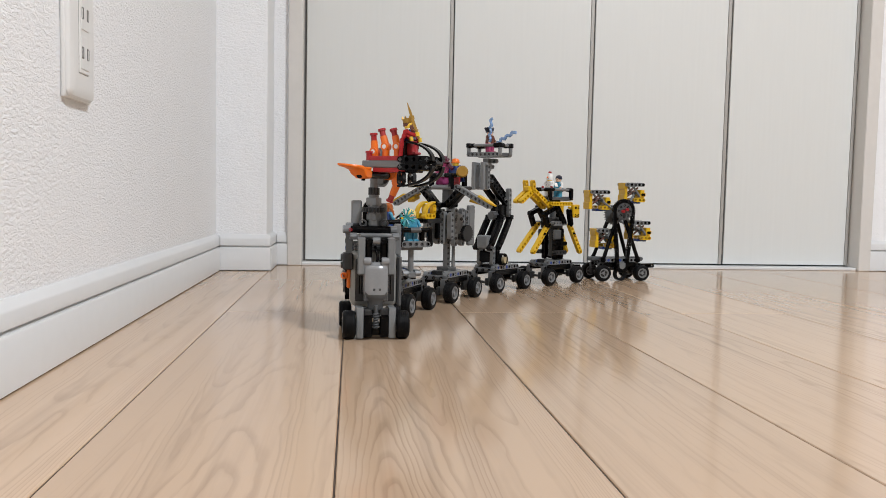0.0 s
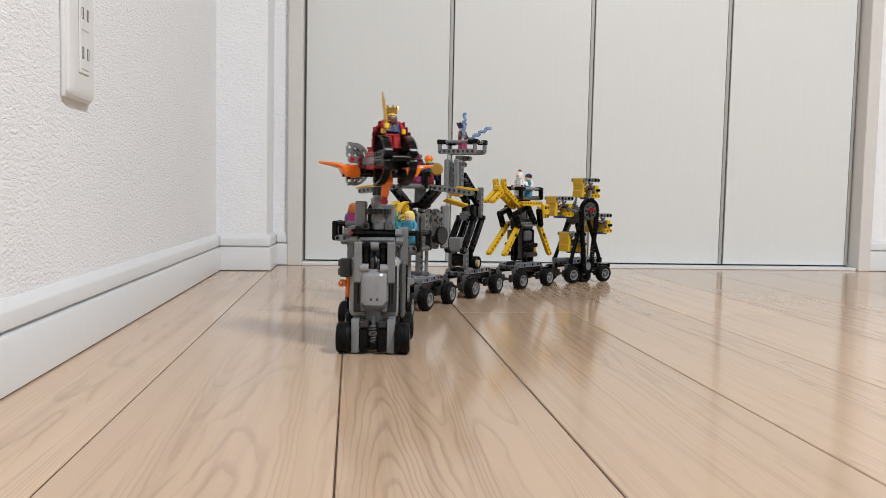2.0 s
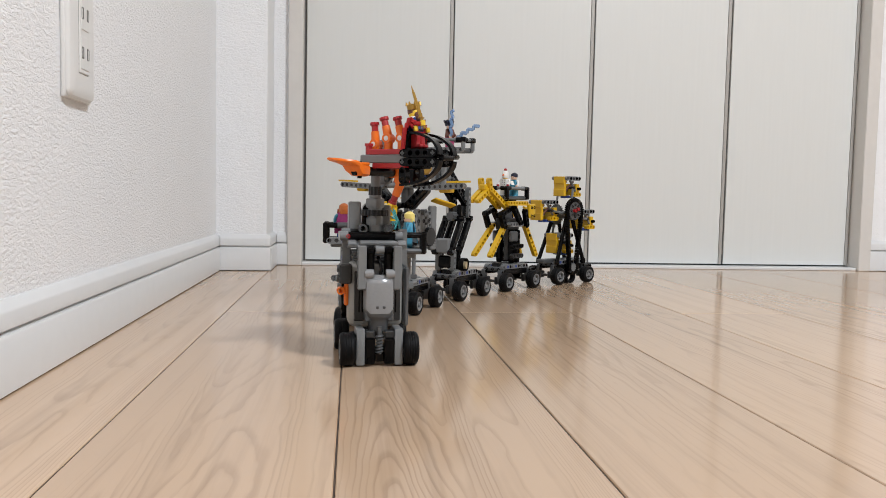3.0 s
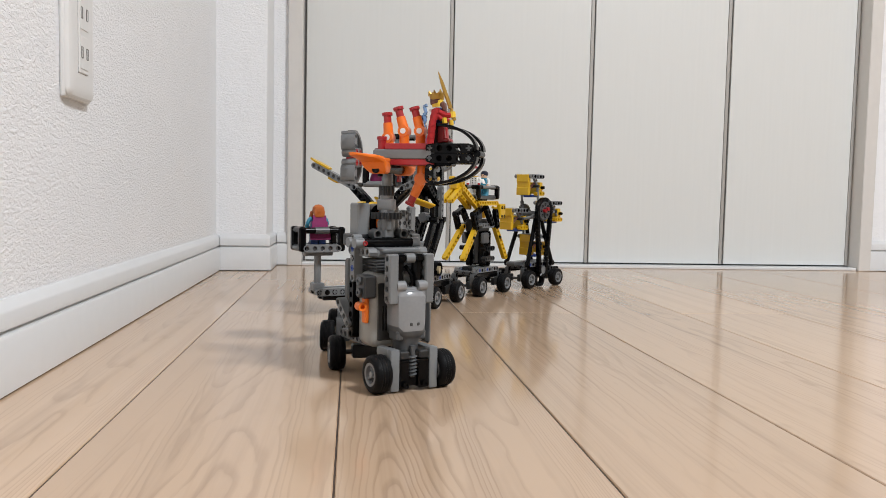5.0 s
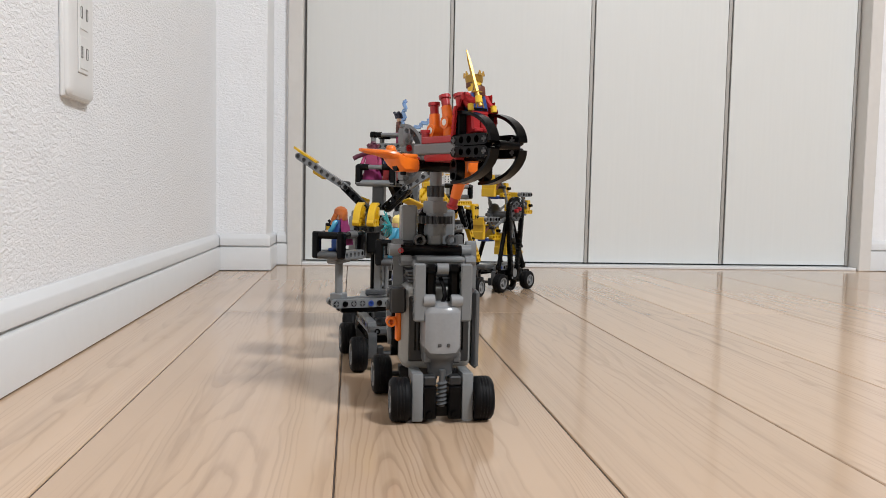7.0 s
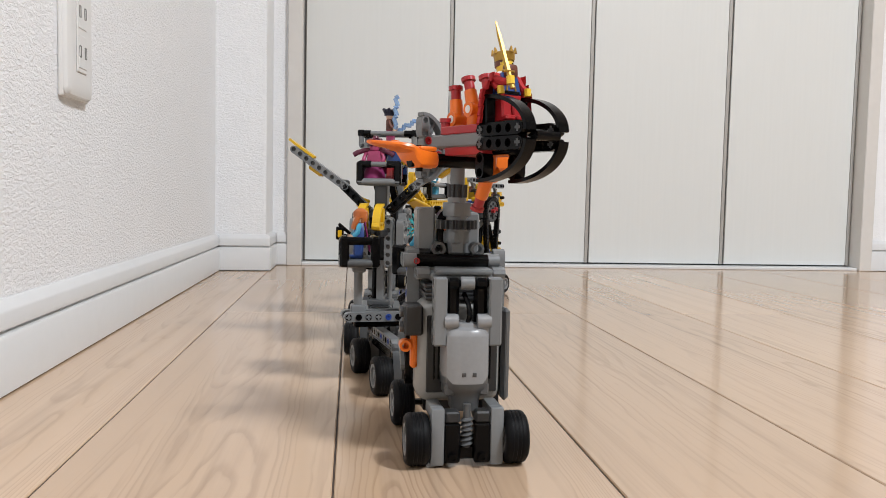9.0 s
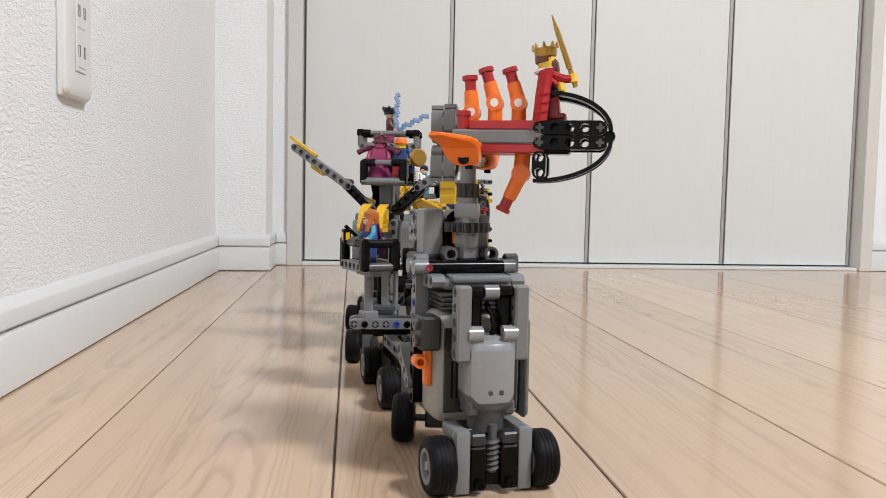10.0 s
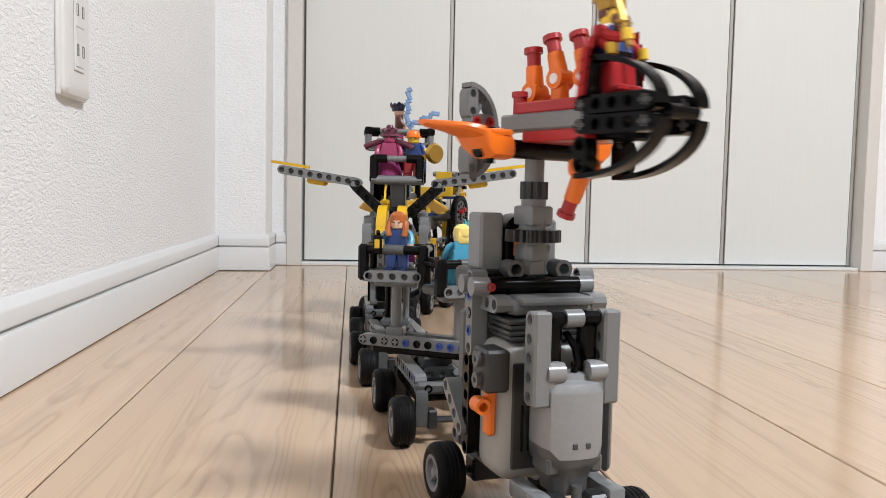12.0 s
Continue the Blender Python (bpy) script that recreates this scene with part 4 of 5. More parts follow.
def head():
    car = thing("train_head", "grey toy locomotive with motor, battery box and turret", "toy train")
    car.matrix_basis = car_pose(0, 0)
    MOVES.append((car, on(0), 0.1))
    xf = AX / 2
    axle_wheels(car, xf, 0)
    # caster axle under the tail, free to swivel
    bm = bm_new()
    rod(bm, (0, -0.0285, WHEEL_R), (0, 0.0285, WHEEL_R), 0.0022, seg=8)
    box(bm, 0, 0, WHEEL_R + 0.001, 0.0110, 0.0300, 0.0120, 0.001)
    rod(bm, (0, 0, WHEEL_R), (0, 0, 0.0400), 0.0036)
    caster = part("caster", bm, DG, car, "dark grey swivelling axle carrier")

    def swivel(t):
        p = axle_at(t, 1)
        return car_pose(t, 0).inverted() @ pose(p[0], p[1], 0, 0, 0, glide(CASTER_YAW, t) - 90)
    MOVES.append((caster, swivel, 0.1))
    axle_wheels(caster, 0.0, 1)
    # front fork
    for s in (-1, 1):
        chunk(car, "fork_beam", LG, (xf + 0.0040, s * 0.0172, 0.0178), (0.0085, 0.0078, 0.0330), 0.0012, seg=2)
        chunk(car, "fork_beam", LG, (xf - 0.0060, s * 0.0172, 0.0302), (0.024, 0.0076, 0.0076), 0.0014, seg=2)
        chunk(car, "gear_case", BK, (xf + 0.0030, s * 0.0088, 0.0140), (0.010, 0.0094, 0.0230), 0.0010)
        chunk(car, "case_cap", DG, (xf + 0.0030, s * 0.0088, 0.0290), (0.010, 0.0086, 0.0065), 0.0010)
        pins(car, BK, [(xf + 0.0060, s * 0.0085, 0.0062)], axis="x")
        pins(car, DG, [(xf + 0.0035, s * 0.0172, 0.020), (xf + 0.0035, s * 0.0172, 0.012)], length=0.0086)
    bm = bm_new()
    rod(bm, (xf + 0.0040, 0, 0.0110), (xf + 0.0040, 0, 0.036), 0.0022)
    for k in range(6):
        lathe(bm, [(0.0024, -0.0013), (0.0040, 0.0), (0.0024, 0.0013)], Matrix.Translation((xf + 0.0040, 0, 0.0130 + 0.0028 * k)) @ pose(0, 0, 0, 9, 0, 0), 14)
    part("worm_gear", bm, MG, car, "grey worm gear")
    chunk(car, "axle_block", BK, (xf + 0.0010, 0, 0.0080), (0.0080, 0.0090, 0.0080), 0.001)
    # upright motor: barrel with a convex face, ears above, a darker gearbox below with a stepped seam
    mx = xf - 0.0060

    def barrel(bm, rows):
        """Sections (scale, height, drop of the face's middle) of a bow-fronted barrel."""
        shape = [(-0.0124, -0.0134), (0.0040, -0.0134), (0.0085, -0.0120), (0.0108, -0.0088), (0.0120, -0.0048), (0.0124, 0.0), (0.0120, 0.0048), (0.0108, 0.0088), (0.0085, 0.0120), (0.0040, 0.0134), (-0.0124, 0.0134)]
        n = len(shape)
        loops = [[bm.verts.new((mx + x * q, y * q, z - (drop if abs(y) < 0.0095 and x > 0 else 0))) for x, y in shape] for q, z, drop in rows]
        for p, q in zip(loops, loops[1:]):
            for k in range(n):
                bm.faces.new((p[k], p[(k + 1) % n], q[(k + 1) % n], q[k]))
        bm.faces.new(loops[0])
        bm.faces.new(loops[-1])
        return bm
    bm = barrel(bm_new(), [(0.60, 0.0310, 0), (0.64, 0.0375, 0), (0.80, 0.0425, 0), (0.94, 0.0445, 0), (0.985, 0.0480, 0), (0.985, 0.0540, 0.004)])
    for s in (-1, 1):
        box(bm, mx + 0.0010, s * 0.0100, 0.0440, 0.0150, 0.0060, 0.0080, 0.0012)
    part("motor_gearbox", bm, MG, car, "darker grey motor gearbox")
    bm = barrel(bm_new(), [(1.0, 0.0512, 0.0036), (1.0, 0.0745, 0), (0.985, 0.0756, 0), (0.86, 0.0782, 0), (0.60, 0.0796, 0), (0.56, 0.0815, 0), (0.40, 0.0820, 0)])
    for s in (-1, 1):
        rod(bm, (mx + 0.0052, s * 0.0056, 0.0828), (mx + 0.0052, s * 0.0136, 0.0828), 0.0043, seg=20)
        box(bm, mx - 0.0012, s * 0.0096, 0.0812, 0.0128, 0.0080, 0.0116, 0.0012, seg=2)
        box(bm, mx + 0.0040, s * 0.0096, 0.0775, 0.0066, 0.0080, 0.0090, 0.0010)
    mot = part("motor", bm, STEEL, car, "satin grey motor housing")
    for s in (-1, 1):
        part("vent", box(bm_new(), mx + 0.0121, 0.0006 + s * 0.0030, 0.0532, 0.0010, 0.0024, 0.0024, 0.0003), DARK_FILL, mot, "small square dark vent")
        part("ear_hole", rod(bm_new(), (mx + 0.0052, s * 0.0132, 0.0828), (mx + 0.0052, s * 0.0139, 0.0828), 0.0025), BK, mot)
    # battery box
    bm = bm_new()
    box(bm, xf - 0.0300, -0.0010, 0.0620, 0.0280, 0.0510, 0.0610, 0.0075, seg=4)
    bat = part("battery_box", bm, BOX, car, "light grey battery box with rounded edges")
    for s in (-1, 1):
        part("battery_door", box(bm_new(), xf - 0.0157, s * 0.0138, 0.0610, 0.0016, 0.0150, 0.0460, 0.0014), DG, bat, "dark grey battery door")
        for q in (-0.0028, 0.0, 0.0028):
            part("slot", box(bm_new(), xf - 0.0148, s * (0.0140 + q), 0.0560, 0.0010, 0.0011, 0.0200, 0.0003), BK, bat)
    chunk(car, "side_panel", MG, (xf - 0.0300, 0.0268, 0.0600), (0.0280, 0.0050, 0.0560), 0.0020)
    bm = bm_new()
    for k in range(4):
        box(bm, xf - 0.0290, -0.0010, 0.0940 + 0.0024 * k, 0.0250, 0.0440 if k % 2 else 0.0425, 0.0023, 0.0009, seg=2)
    part("top_collar", bm, DG, car, "dark grey ribbed collar")
    chunk(car, "switch_block", DG, (xf - 0.0200, -0.0295, 0.0815), (0.0160, 0.0110, 0.0180), 0.0012)
    pins(car, MG, [(xf - 0.0200, -0.0350, z) for z in (0.0770, 0.0860)], axis="y", r=0.0034, length=0.0040)
    chunk(car, "orange_bar", OR, (xf - 0.0240, -0.0280, 0.0630), (0.0070, 0.0040, 0.0230), 0.0012)
    chunk(car, "orange_block", OR, (xf - 0.0240, -0.0305, 0.0655), (0.0050, 0.0070, 0.0060), 0.0012)
    bm = bm_new()
    lathe(bm, [(0.0020, -0.004), (0.0035, -0.004), (0.0035, 0.004), (0.0020, 0.004)], Matrix.Translation((xf - 0.0215, -0.0335, 0.0655)) @ AXES["x"], 16, hollow=True)
    part("orange_ring", bm, OR, car, "orange ring connector")
    # uprights in front, with black links between them
    for s in (-1, 1):
        lay(car, 5, LG, (xf - 0.0040, s * 0.0160, 0.0725), (xf - 0.0040, s * 0.0160, 0.2))
        bm = bm_new()
        box(bm, xf + 0.0006, s * 0.0160, 0.0885, 0.0030, 0.0078, 0.0395, 0.0010)
        part("upright_face", bm, LG, car)
        chunk(car, "link", BK, (xf - 0.0065, s * 0.0082, 0.0930), (0.0076, 0.0076, 0.0260), 0.0020)
        chunk(car, "link_cap", BK, (xf - 0.0045, s * 0.0082, 0.1045), (0.0090, 0.0090, 0.0065), 0.0020)
    bar(car, "bush", LG, (xf - 0.0040, -0.0040, 0.1045), (xf - 0.0040, 0.0040, 0.1045), 0.0038, 16)
    part("cable", sweep(bm_new(), [(xf - 0.004, 0.000, 0.079), (xf - 0.001, 0.0015, 0.086), (xf - 0.003, 0.001, 0.092), (xf - 0.008, -0.001, 0.098)], 0.0015), BK, car, "black cable")
    # deck above the battery
    chunk(car, "deck_plate", LG, (xf - 0.0380, 0.0, 0.1062), (0.0330, 0.0400, 0.0066), 0.0030, seg=3)
    chunk(car, "deck_plate", LG, (xf - 0.0290, 0.0010, 0.1095), (0.0230, 0.0350, 0.0040), 0.0018, seg=2)
    for s in (-1, 1):
        lay(car, 5, LG, (xf - 0.0440, s * 0.0270, 0.0860), (xf - 0.0440, s * 0.0270, 0.2))
        lay(car, 5, LG, (xf - 0.0570, s * 0.0230, 0.1080), (xf, s * 0.0230, 0.1080))
        lay(car, 6, BK, (xf - 0.0460, s * 0.0270, 0.0400), (xf - 0.0460, s * 0.0270, 0.1))
        lay(car, 4, LG, (xf - 0.0490, s * 0.0290, 0.0480), (xf - 0.0680, s * 0.0290, 0.0640), name="brace")
        lay(car, 7, MG, (-xf - 0.006, s * 0.0170, 0.0340), (0.02, s * 0.0170, 0.0340))
        pins(car, BL, [(xf - 0.0440, s * 0.0270, z) for z in (0.094, 0.110)], length=0.0080)
        pins(car, BK, [(xf - 0.0440, s * 0.0270, 0.102)], length=0.0080, cross=LG)
    for dx in (0.034, 0.046):
        bar(car, "cross_bar", BK, (xf - dx, -0.026, 0.1150), (xf - dx, 0.018, 0.1150), 0.0040, 14)
        bar(car, "cross_bar_end", LG, (xf - dx, 0.018, 0.1150), (xf - dx, 0.025, 0.1150), 0.0040, 14)
        bar(car, "cross_bar_end", LG, (xf - dx, -0.034, 0.1150), (xf - dx, -0.026, 0.1150), 0.0042, 14)
    pins(car, RD, [(xf - 0.0330, -0.0262, 0.1150)], axis="x", r=0.0020, length=0.0080)
    chunk(car, "rear_block", BK, (-xf + 0.004, 0, 0.0420), (0.018, 0.030, 0.012), 0.0015)
    chunk(car, "rear_frame", MG, (-xf + 0.012, 0, 0.0750), (0.008, 0.050, 0.050), 0.0015)
    lay(car, 6, BK, (-xf, 0.0, 0.0300), (-xf - 0.06, 0.0, 0.0300), name="coupling")
    # box behind the turret with a black dome
    chunk(car, "servo_box", LG, (xf - 0.0560, -0.0185, 0.1300), (0.0160, 0.0115, 0.0340), 0.0012)
    chunk(car, "servo_box", LG, (xf - 0.0580, 0.0105, 0.1290), (0.0140, 0.0110, 0.0300), 0.0012)
    chunk(car, "servo_base", DG, (xf - 0.0560, -0.0150, 0.1165), (0.0180, 0.0300, 0.0100), 0.0012)
    bm = bm_new()
    rod(bm, (xf - 0.0630, -0.0030, 0.1380), (xf - 0.0500, -0.0030, 0.1380), 0.0085, seg=20)
    box(bm, xf - 0.0565, -0.0030, 0.1300, 0.0130, 0.0168, 0.0180, 0.0005)
    part("servo_dome", bm, BK, car, "glossy black dome")
    chunk(car, "orange_block", OR, (xf - 0.0480, -0.0030, 0.1330), (0.006, 0.008, 0.0140), 0.0015)
    for s in (-1, 1):
        bm = bm_new()
        lathe(bm, [(0.0026, -0.005), (0.0042, -0.005), (0.0042, 0.005), (0.0026, 0.005)], Matrix.Translation((xf - 0.040, s * 0.0120, 0.1220)) @ AXES["x"], 16, hollow=True)
        part("ring", bm, MG, car)
    chunk(car, "post_socket", LG, (xf - 0.0440, 0.0, 0.1235), (0.0110, 0.0110, 0.0120), 0.002)

    # turret: origin on its axis at the floor
    ax = xf - 0.0440
    bm = bm_new()
    rod(bm, (0, 0, 0.1290), (0, 0, 0.1370), 0.0066, seg=20)
    rod(bm, (0, 0, 0.1400), (0, 0, 0.1480), 0.0066, seg=20)
    rod(bm, (0, 0, 0.1480), (0, 0, 0.1560), 0.0058, seg=20)
    rod(bm, (0, 0, 0.1640), (0, 0, 0.1800), 0.0045, seg=16)
    box(bm, 0.0, 0.0, 0.1485, 0.0128, 0.0136, 0.0090, 0.0012, seg=2)
    box(bm, 0.0, 0.0, 0.1315, 0.0122, 0.0122, 0.0080, 0.0012, seg=2)
    tur = part("turret", bm, LG, car, "grey turret post")
    part("axle_tip", rod(bm_new(), (0.0020, 0.0050, 0.1435), (0.0020, 0.0050, 0.1465), 0.0018, seg=8), TAN, tur, "tan axle tip")

    def turn(t):
        car_yaw = car_pose(t, 0).to_euler().z
        return pose(ax, 0, -0.0025) @ Matrix.Rotation(radians(glide(TURRET, t) - 90) - car_yaw, 4, "Z")
    MOVES.append((tur, turn, 0.1))
    part("post_gear", gear(bm_new(), 0.0130, 20, 0.0055, Matrix.Translation((0, 0, 0.1393))), DG, tur, "dark grey spur gear")
    part("post_gear", gear(bm_new(), 0.0064, 10, 0.0080, Matrix.Translation((0, 0, 0.1600))), DG, tur, "small dark grey gear")
    for s in (-1, 1):
        part("side_beam", box(bm_new(), 0.0180, s * 0.0120, 0.1895, 0.0500, 0.0078, 0.0078, 0.0010), LG, tur)
        part("red_plate", box(bm_new(), 0.0230, s * 0.0080, 0.1958, 0.0400, 0.0150, 0.0048, 0.0005), RD, tur)
        part("red_plate", box(bm_new(), 0.0250, s * 0.0080, 0.1832, 0.0360, 0.0150, 0.0048, 0.0005), RD, tur)
        bm = bm_new()
        rod(bm, (-0.002, s * 0.0080, 0.1930), (-0.002, s * 0.0080, 0.2035), 0.0034, seg=12)
        rod(bm, (-0.002, s * 0.0080, 0.2015), (-0.002, s * 0.0080, 0.2040), 0.0042, seg=12)
        part("red_peg", bm, RD, tur)
    part("cross_axle", rod(bm_new(), (0.004, -0.0330, 0.178), (0.004, 0.0330, 0.178), 0.0042, seg=14), BK, tur)
    for s in (-1, 1):
        fin(tur, s)
    for x, y, tilt, dz in ((0.0020, -0.003, 0.0, -0.0045), (0.0145, 0.0, -12.0, 0.0010), (0.0275, 0.003, -12.0, 0.0012)):
        bm = bm_new()
        knee = Vector((x, y, 0.2080 + dz))
        lean = Vector((math.sin(radians(tilt - 5)), 0, math.cos(radians(tilt - 5))))
        rod(bm, (x, y, 0.1950), knee, 0.0041, seg=14)
        rod(bm, knee, knee + lean * 0.0120, 0.0043, 0.0038, seg=14)
        rod(bm, knee - Vector((0, 0.0044, 0)), knee + Vector((0, 0.0044, 0)), 0.0046, seg=14)
        tube = part("orange_tube", bm, OR, tur, "orange bent tube connector")
        bm = bm_new()
        tip = knee + lean * 0.0120
        rod(bm, tip, tip + lean * 0.0070, 0.0032, seg=12)
        rod(bm, tip + lean * 0.0060, tip + lean * 0.0084, 0.0044, seg=12)
        part("red_cap", bm, RD, tur, "dark red peg cap")
        # solid white plug imitates the bright background seen through the tube's hole
        part("hole", rod(bm_new(), knee - Vector((0, 0.0046, 0)), knee + Vector((0, 0.0046, 0)), 0.0024, seg=12), WHITE, tur)
    bm = bm_new()
    rod(bm, (0.0310, 0, 0.1880), (0.0300, 0, 0.1700), 0.0044, seg=14)
    rod(bm, (0.0300, 0, 0.1700), (0.0235, 0, 0.1560), 0.0044, 0.0038, seg=14)
    rod(bm, (0.0300, -0.005, 0.1700), (0.0300, 0.005, 0.1700), 0.0050, seg=14)
    part("orange_tube", bm, OR, tur, "orange bent tube connector")
    bm = bm_new()
    rod(bm, (0.0235, 0, 0.1565), (0.0205, 0, 0.1500), 0.0032, seg=12)
    rod(bm, (0.0207, 0, 0.1507), (0.0198, 0, 0.1487), 0.0042, seg=12)
    part("red_cap", bm, RD, tur, "dark red peg cap")
    bm = bm_new()
    box(bm, 0.0, 0.0060, 0.1862, 0.0110, 0.0100, 0.0070, 0.001)
    tail = part("tail_frame", bm, RD, car, "dark red tail bracket with two grey arches")

    def trail(t):
        m = car_pose(t, 0)
        hub = m @ Vector((ax, 0, 0))
        at = m.inverted() @ (hub + Vector((glide(TAIL_X, t), glide(TAIL_Y, t), 0)))
        return Matrix.Translation(at - Vector((0, 0, 0.0015))) @ Matrix.Rotation(radians(glide(TURRET, t) - 90) - m.to_euler().z, 4, "Z")
    MOVES.append((tail, trail, 0.1))
    arch(tail, 0.0046, -0.0130)
    arch(tail, -0.0046, -0.0050)
    for s in (-1, 1):
        y = s * 0.0122
        for z in (0.1945, 0.1865):
            part("cage_beam", beam_mesh(5, BK), None, tur, "", along((0.0410, y, z), (0.09, y, z)))
            pins(tur, BK, [(0.0410, y, z), (0.0730, y, z)], length=0.0078, cross=MG)
        part("cage_beam", beam_mesh(2, BK), None, tur, "", along((0.0410, y, 0.1785), (0.0410, y, 0.15)))
        up = arc_xz(0.0440, y, 0.1930, 0.0200, 90, 0, 16, 0.0345)
        lo = arc_xz(0.0380, y, 0.1880, 0.0220, -90, 0, 16, 0.0405)
        part("cage_arc", band(bm_new(), up, 0.0074, 0.0022, (0, 1, 0)), BK, tur, "black curved bar")
        part("cage_arc", band(bm_new(), lo, 0.0074, 0.0022, (0, 1, 0)), BK, tur, "black curved bar")
        part("cage_upright", box(bm_new(), 0.0440, y, 0.2040, 0.0034, 0.0072, 0.0180, 0.0006), BK, tur)
    part("seat_block", box(bm_new(), 0.0470, 0, 0.1890, 0.0200, 0.0166, 0.0165, 0.0010), BK, tur)
    part("front_bar", rod(bm_new(), (0.0780, -0.0085, 0.1905), (0.0780, 0.0085, 0.1905), 0.0030), BK, tur)

    king = doll("king_figure", "toy king with red cape, gold crown and sword on the turret", NAVY, CAPE_R, RD, SKIN, SKIN, BROWN, "crown", [BK, GOLD, CAPE_R, WHITE])
    seat_doll(king, lambda t: car_pose(t, 0) @ turn(t), pose(0.0470, 0, 0.1992, 0, -8, 0))
    return car


head()

# ---- trailers ----


def trailer(k, name, label):
    car = thing(name, label, "toy train", "cars of the train")
    car.matrix_basis = car_pose(0, k)
    MOVES.append((car, on(k), 0.2))
    axle_wheels(car, AX / 2, k)
    axle_wheels(car, -AX / 2, k + 1)
    chassis(car)
    return car


def basket(parent, at):
    """A small railed basket on a post; returns its pieces' parent."""
    bm = bm_new()
    rod(bm, (0, 0, -0.0360), (0, 0, -0.0060), 0.0036, seg=14)
    box(bm, 0, 0, -0.0390, 0.0120, 0.0120, 0.0080, 0.001)
    box(bm, 0, 0, -0.0050, 0.0110, 0.0300, 0.0060, 0.0015)
    b = part("basket", bm, LG, parent, "railed basket on a grey post", at)
    for s in (-1, 1):
        part("basket_beam", beam_mesh(5, LG), None, b, "", along((s * 0.0120, -0.016, 0.0), (s * 0.0120, 0.1, 0.0)))
        part("rail", rod(bm_new(), (s * 0.0120, -0.0210, 0.0175), (s * 0.0120, 0.0210, 0.0175), 0.0030), BK, b)
        part("rail_sleeve", rod(bm_new(), (s * 0.0120, -0.0070, 0.0175), (s * 0.0120, 0.0070, 0.0175), 0.0035), MG, b)
        part("rail", rod(bm_new(), (-0.0120, s * 0.0200, 0.0175), (0.0120, s * 0.0200, 0.0175), 0.0032), BK, b)
        part("rail", rod(bm_new(), (-0.0120, s * 0.0200, 0.0), (0.0120, s * 0.0200, 0.0), 0.0034), MG, b)
        for u in (-1, 1):
            bm = bm_new()
            box(bm, u * 0.0120, s * 0.0200, 0.0090, 0.0072, 0.0072, 0.0240, 0.0016)
            part("corner_post", bm, BK, b)
    part("basket_floor", box(bm_new(), 0, 0, 0.0, 0.0180, 0.0340, 0.0050, 0.0006), MG, b)
    return b


def basket_car():
    car = trailer(2, "basket_car", "grey toy trailer with a swinging arm of two baskets")
    chunk(car, "tower", DG, (0, 0, 0.0440), (0.020, 0.020, 0.008), 0.001)
    bm = bm_new()
    rod(bm, (0, 0, 0.044), (0, 0, 0.052), 0.008, seg=20)
    arm = part("swing_arm", bm, DG, car, "grey perforated swing arm")
    for s in (-1, 1):
        part("arm_beam", beam_mesh(13, LG), None, arm, "", along((s * 0.0080, -0.048, 0.0560), (s * 0.0080, 0.1, 0.0560)))
        part("arm_plate", box(bm_new(), s * 0.006, 0, 0.0500, 0.0060, 0.0860, 0.0050, 0.001), BK, arm)
        pins(arm, BL, [(s * 0.0080, y, 0.0560) for y in (0.008, 0.016, 0.024, -0.016)], axis="x")
        pins(arm, BK, [(s * 0.0080, y, 0.0560) for y in (-0.008, 0.0, 0.040, -0.040)], axis="x")
        pins(arm, BK, [(s * 0.0080, y, 0.0560) for y in (-0.032, -0.048, 0.032, 0.048, -0.024)], axis="x", length=0.0080, cross=LG)

    def swing(t):
        yaw = car_pose(t, 2).to_euler().z
        return Matrix.Rotation(radians(-90 - glide(ARM, t)) - yaw, 4, "Z")
    MOVES.append((arm, swing, 0.2))
    figures = (("lantern_figure", "copper-haired toy figure with lantern and magenta cape in a basket", NAVY, AQUA, NAVY, PALE, PALE, HAIR_O, "long", [BK, CAPE_M, YE], -1, 0),
               ("crystal_figure", "blond toy figure in blue holding a clear teal crystal", AQUA, AQUA, AQUA, PALE, PALE, HAIR_Y, "braid", [BK, AQUA, TEAL], 1, 0))
    for name, label, torso, arms, legs, hands, hd, hair, style, ex, s, extra in figures:
        b = basket(car, pose(0, 0, 0.1))

        def place(t, s=s):
            # the baskets ride on the arm and turn on their posts
            yaw = car_pose(t, 2).to_euler().z
            here = swing(t) @ Vector((0, s * glide(REACH[s], t), 0.1000 if s < 0 else 0.0930))
            turn = glide(SPIN, t) if s < 0 else glide(SPIN_BACK, t)
            return Matrix.Translation(here) @ Matrix.Rotation(radians(turn) - yaw, 4, "Z")
        MOVES.append((b, place, 0.2))
        d = doll(name, label, torso, arms, legs, hands, hd, hair, style, ex)
        seat_doll(d, lambda t, place=place: car_pose(t, 2) @ place(t), pose(0, 0, 0.0026))


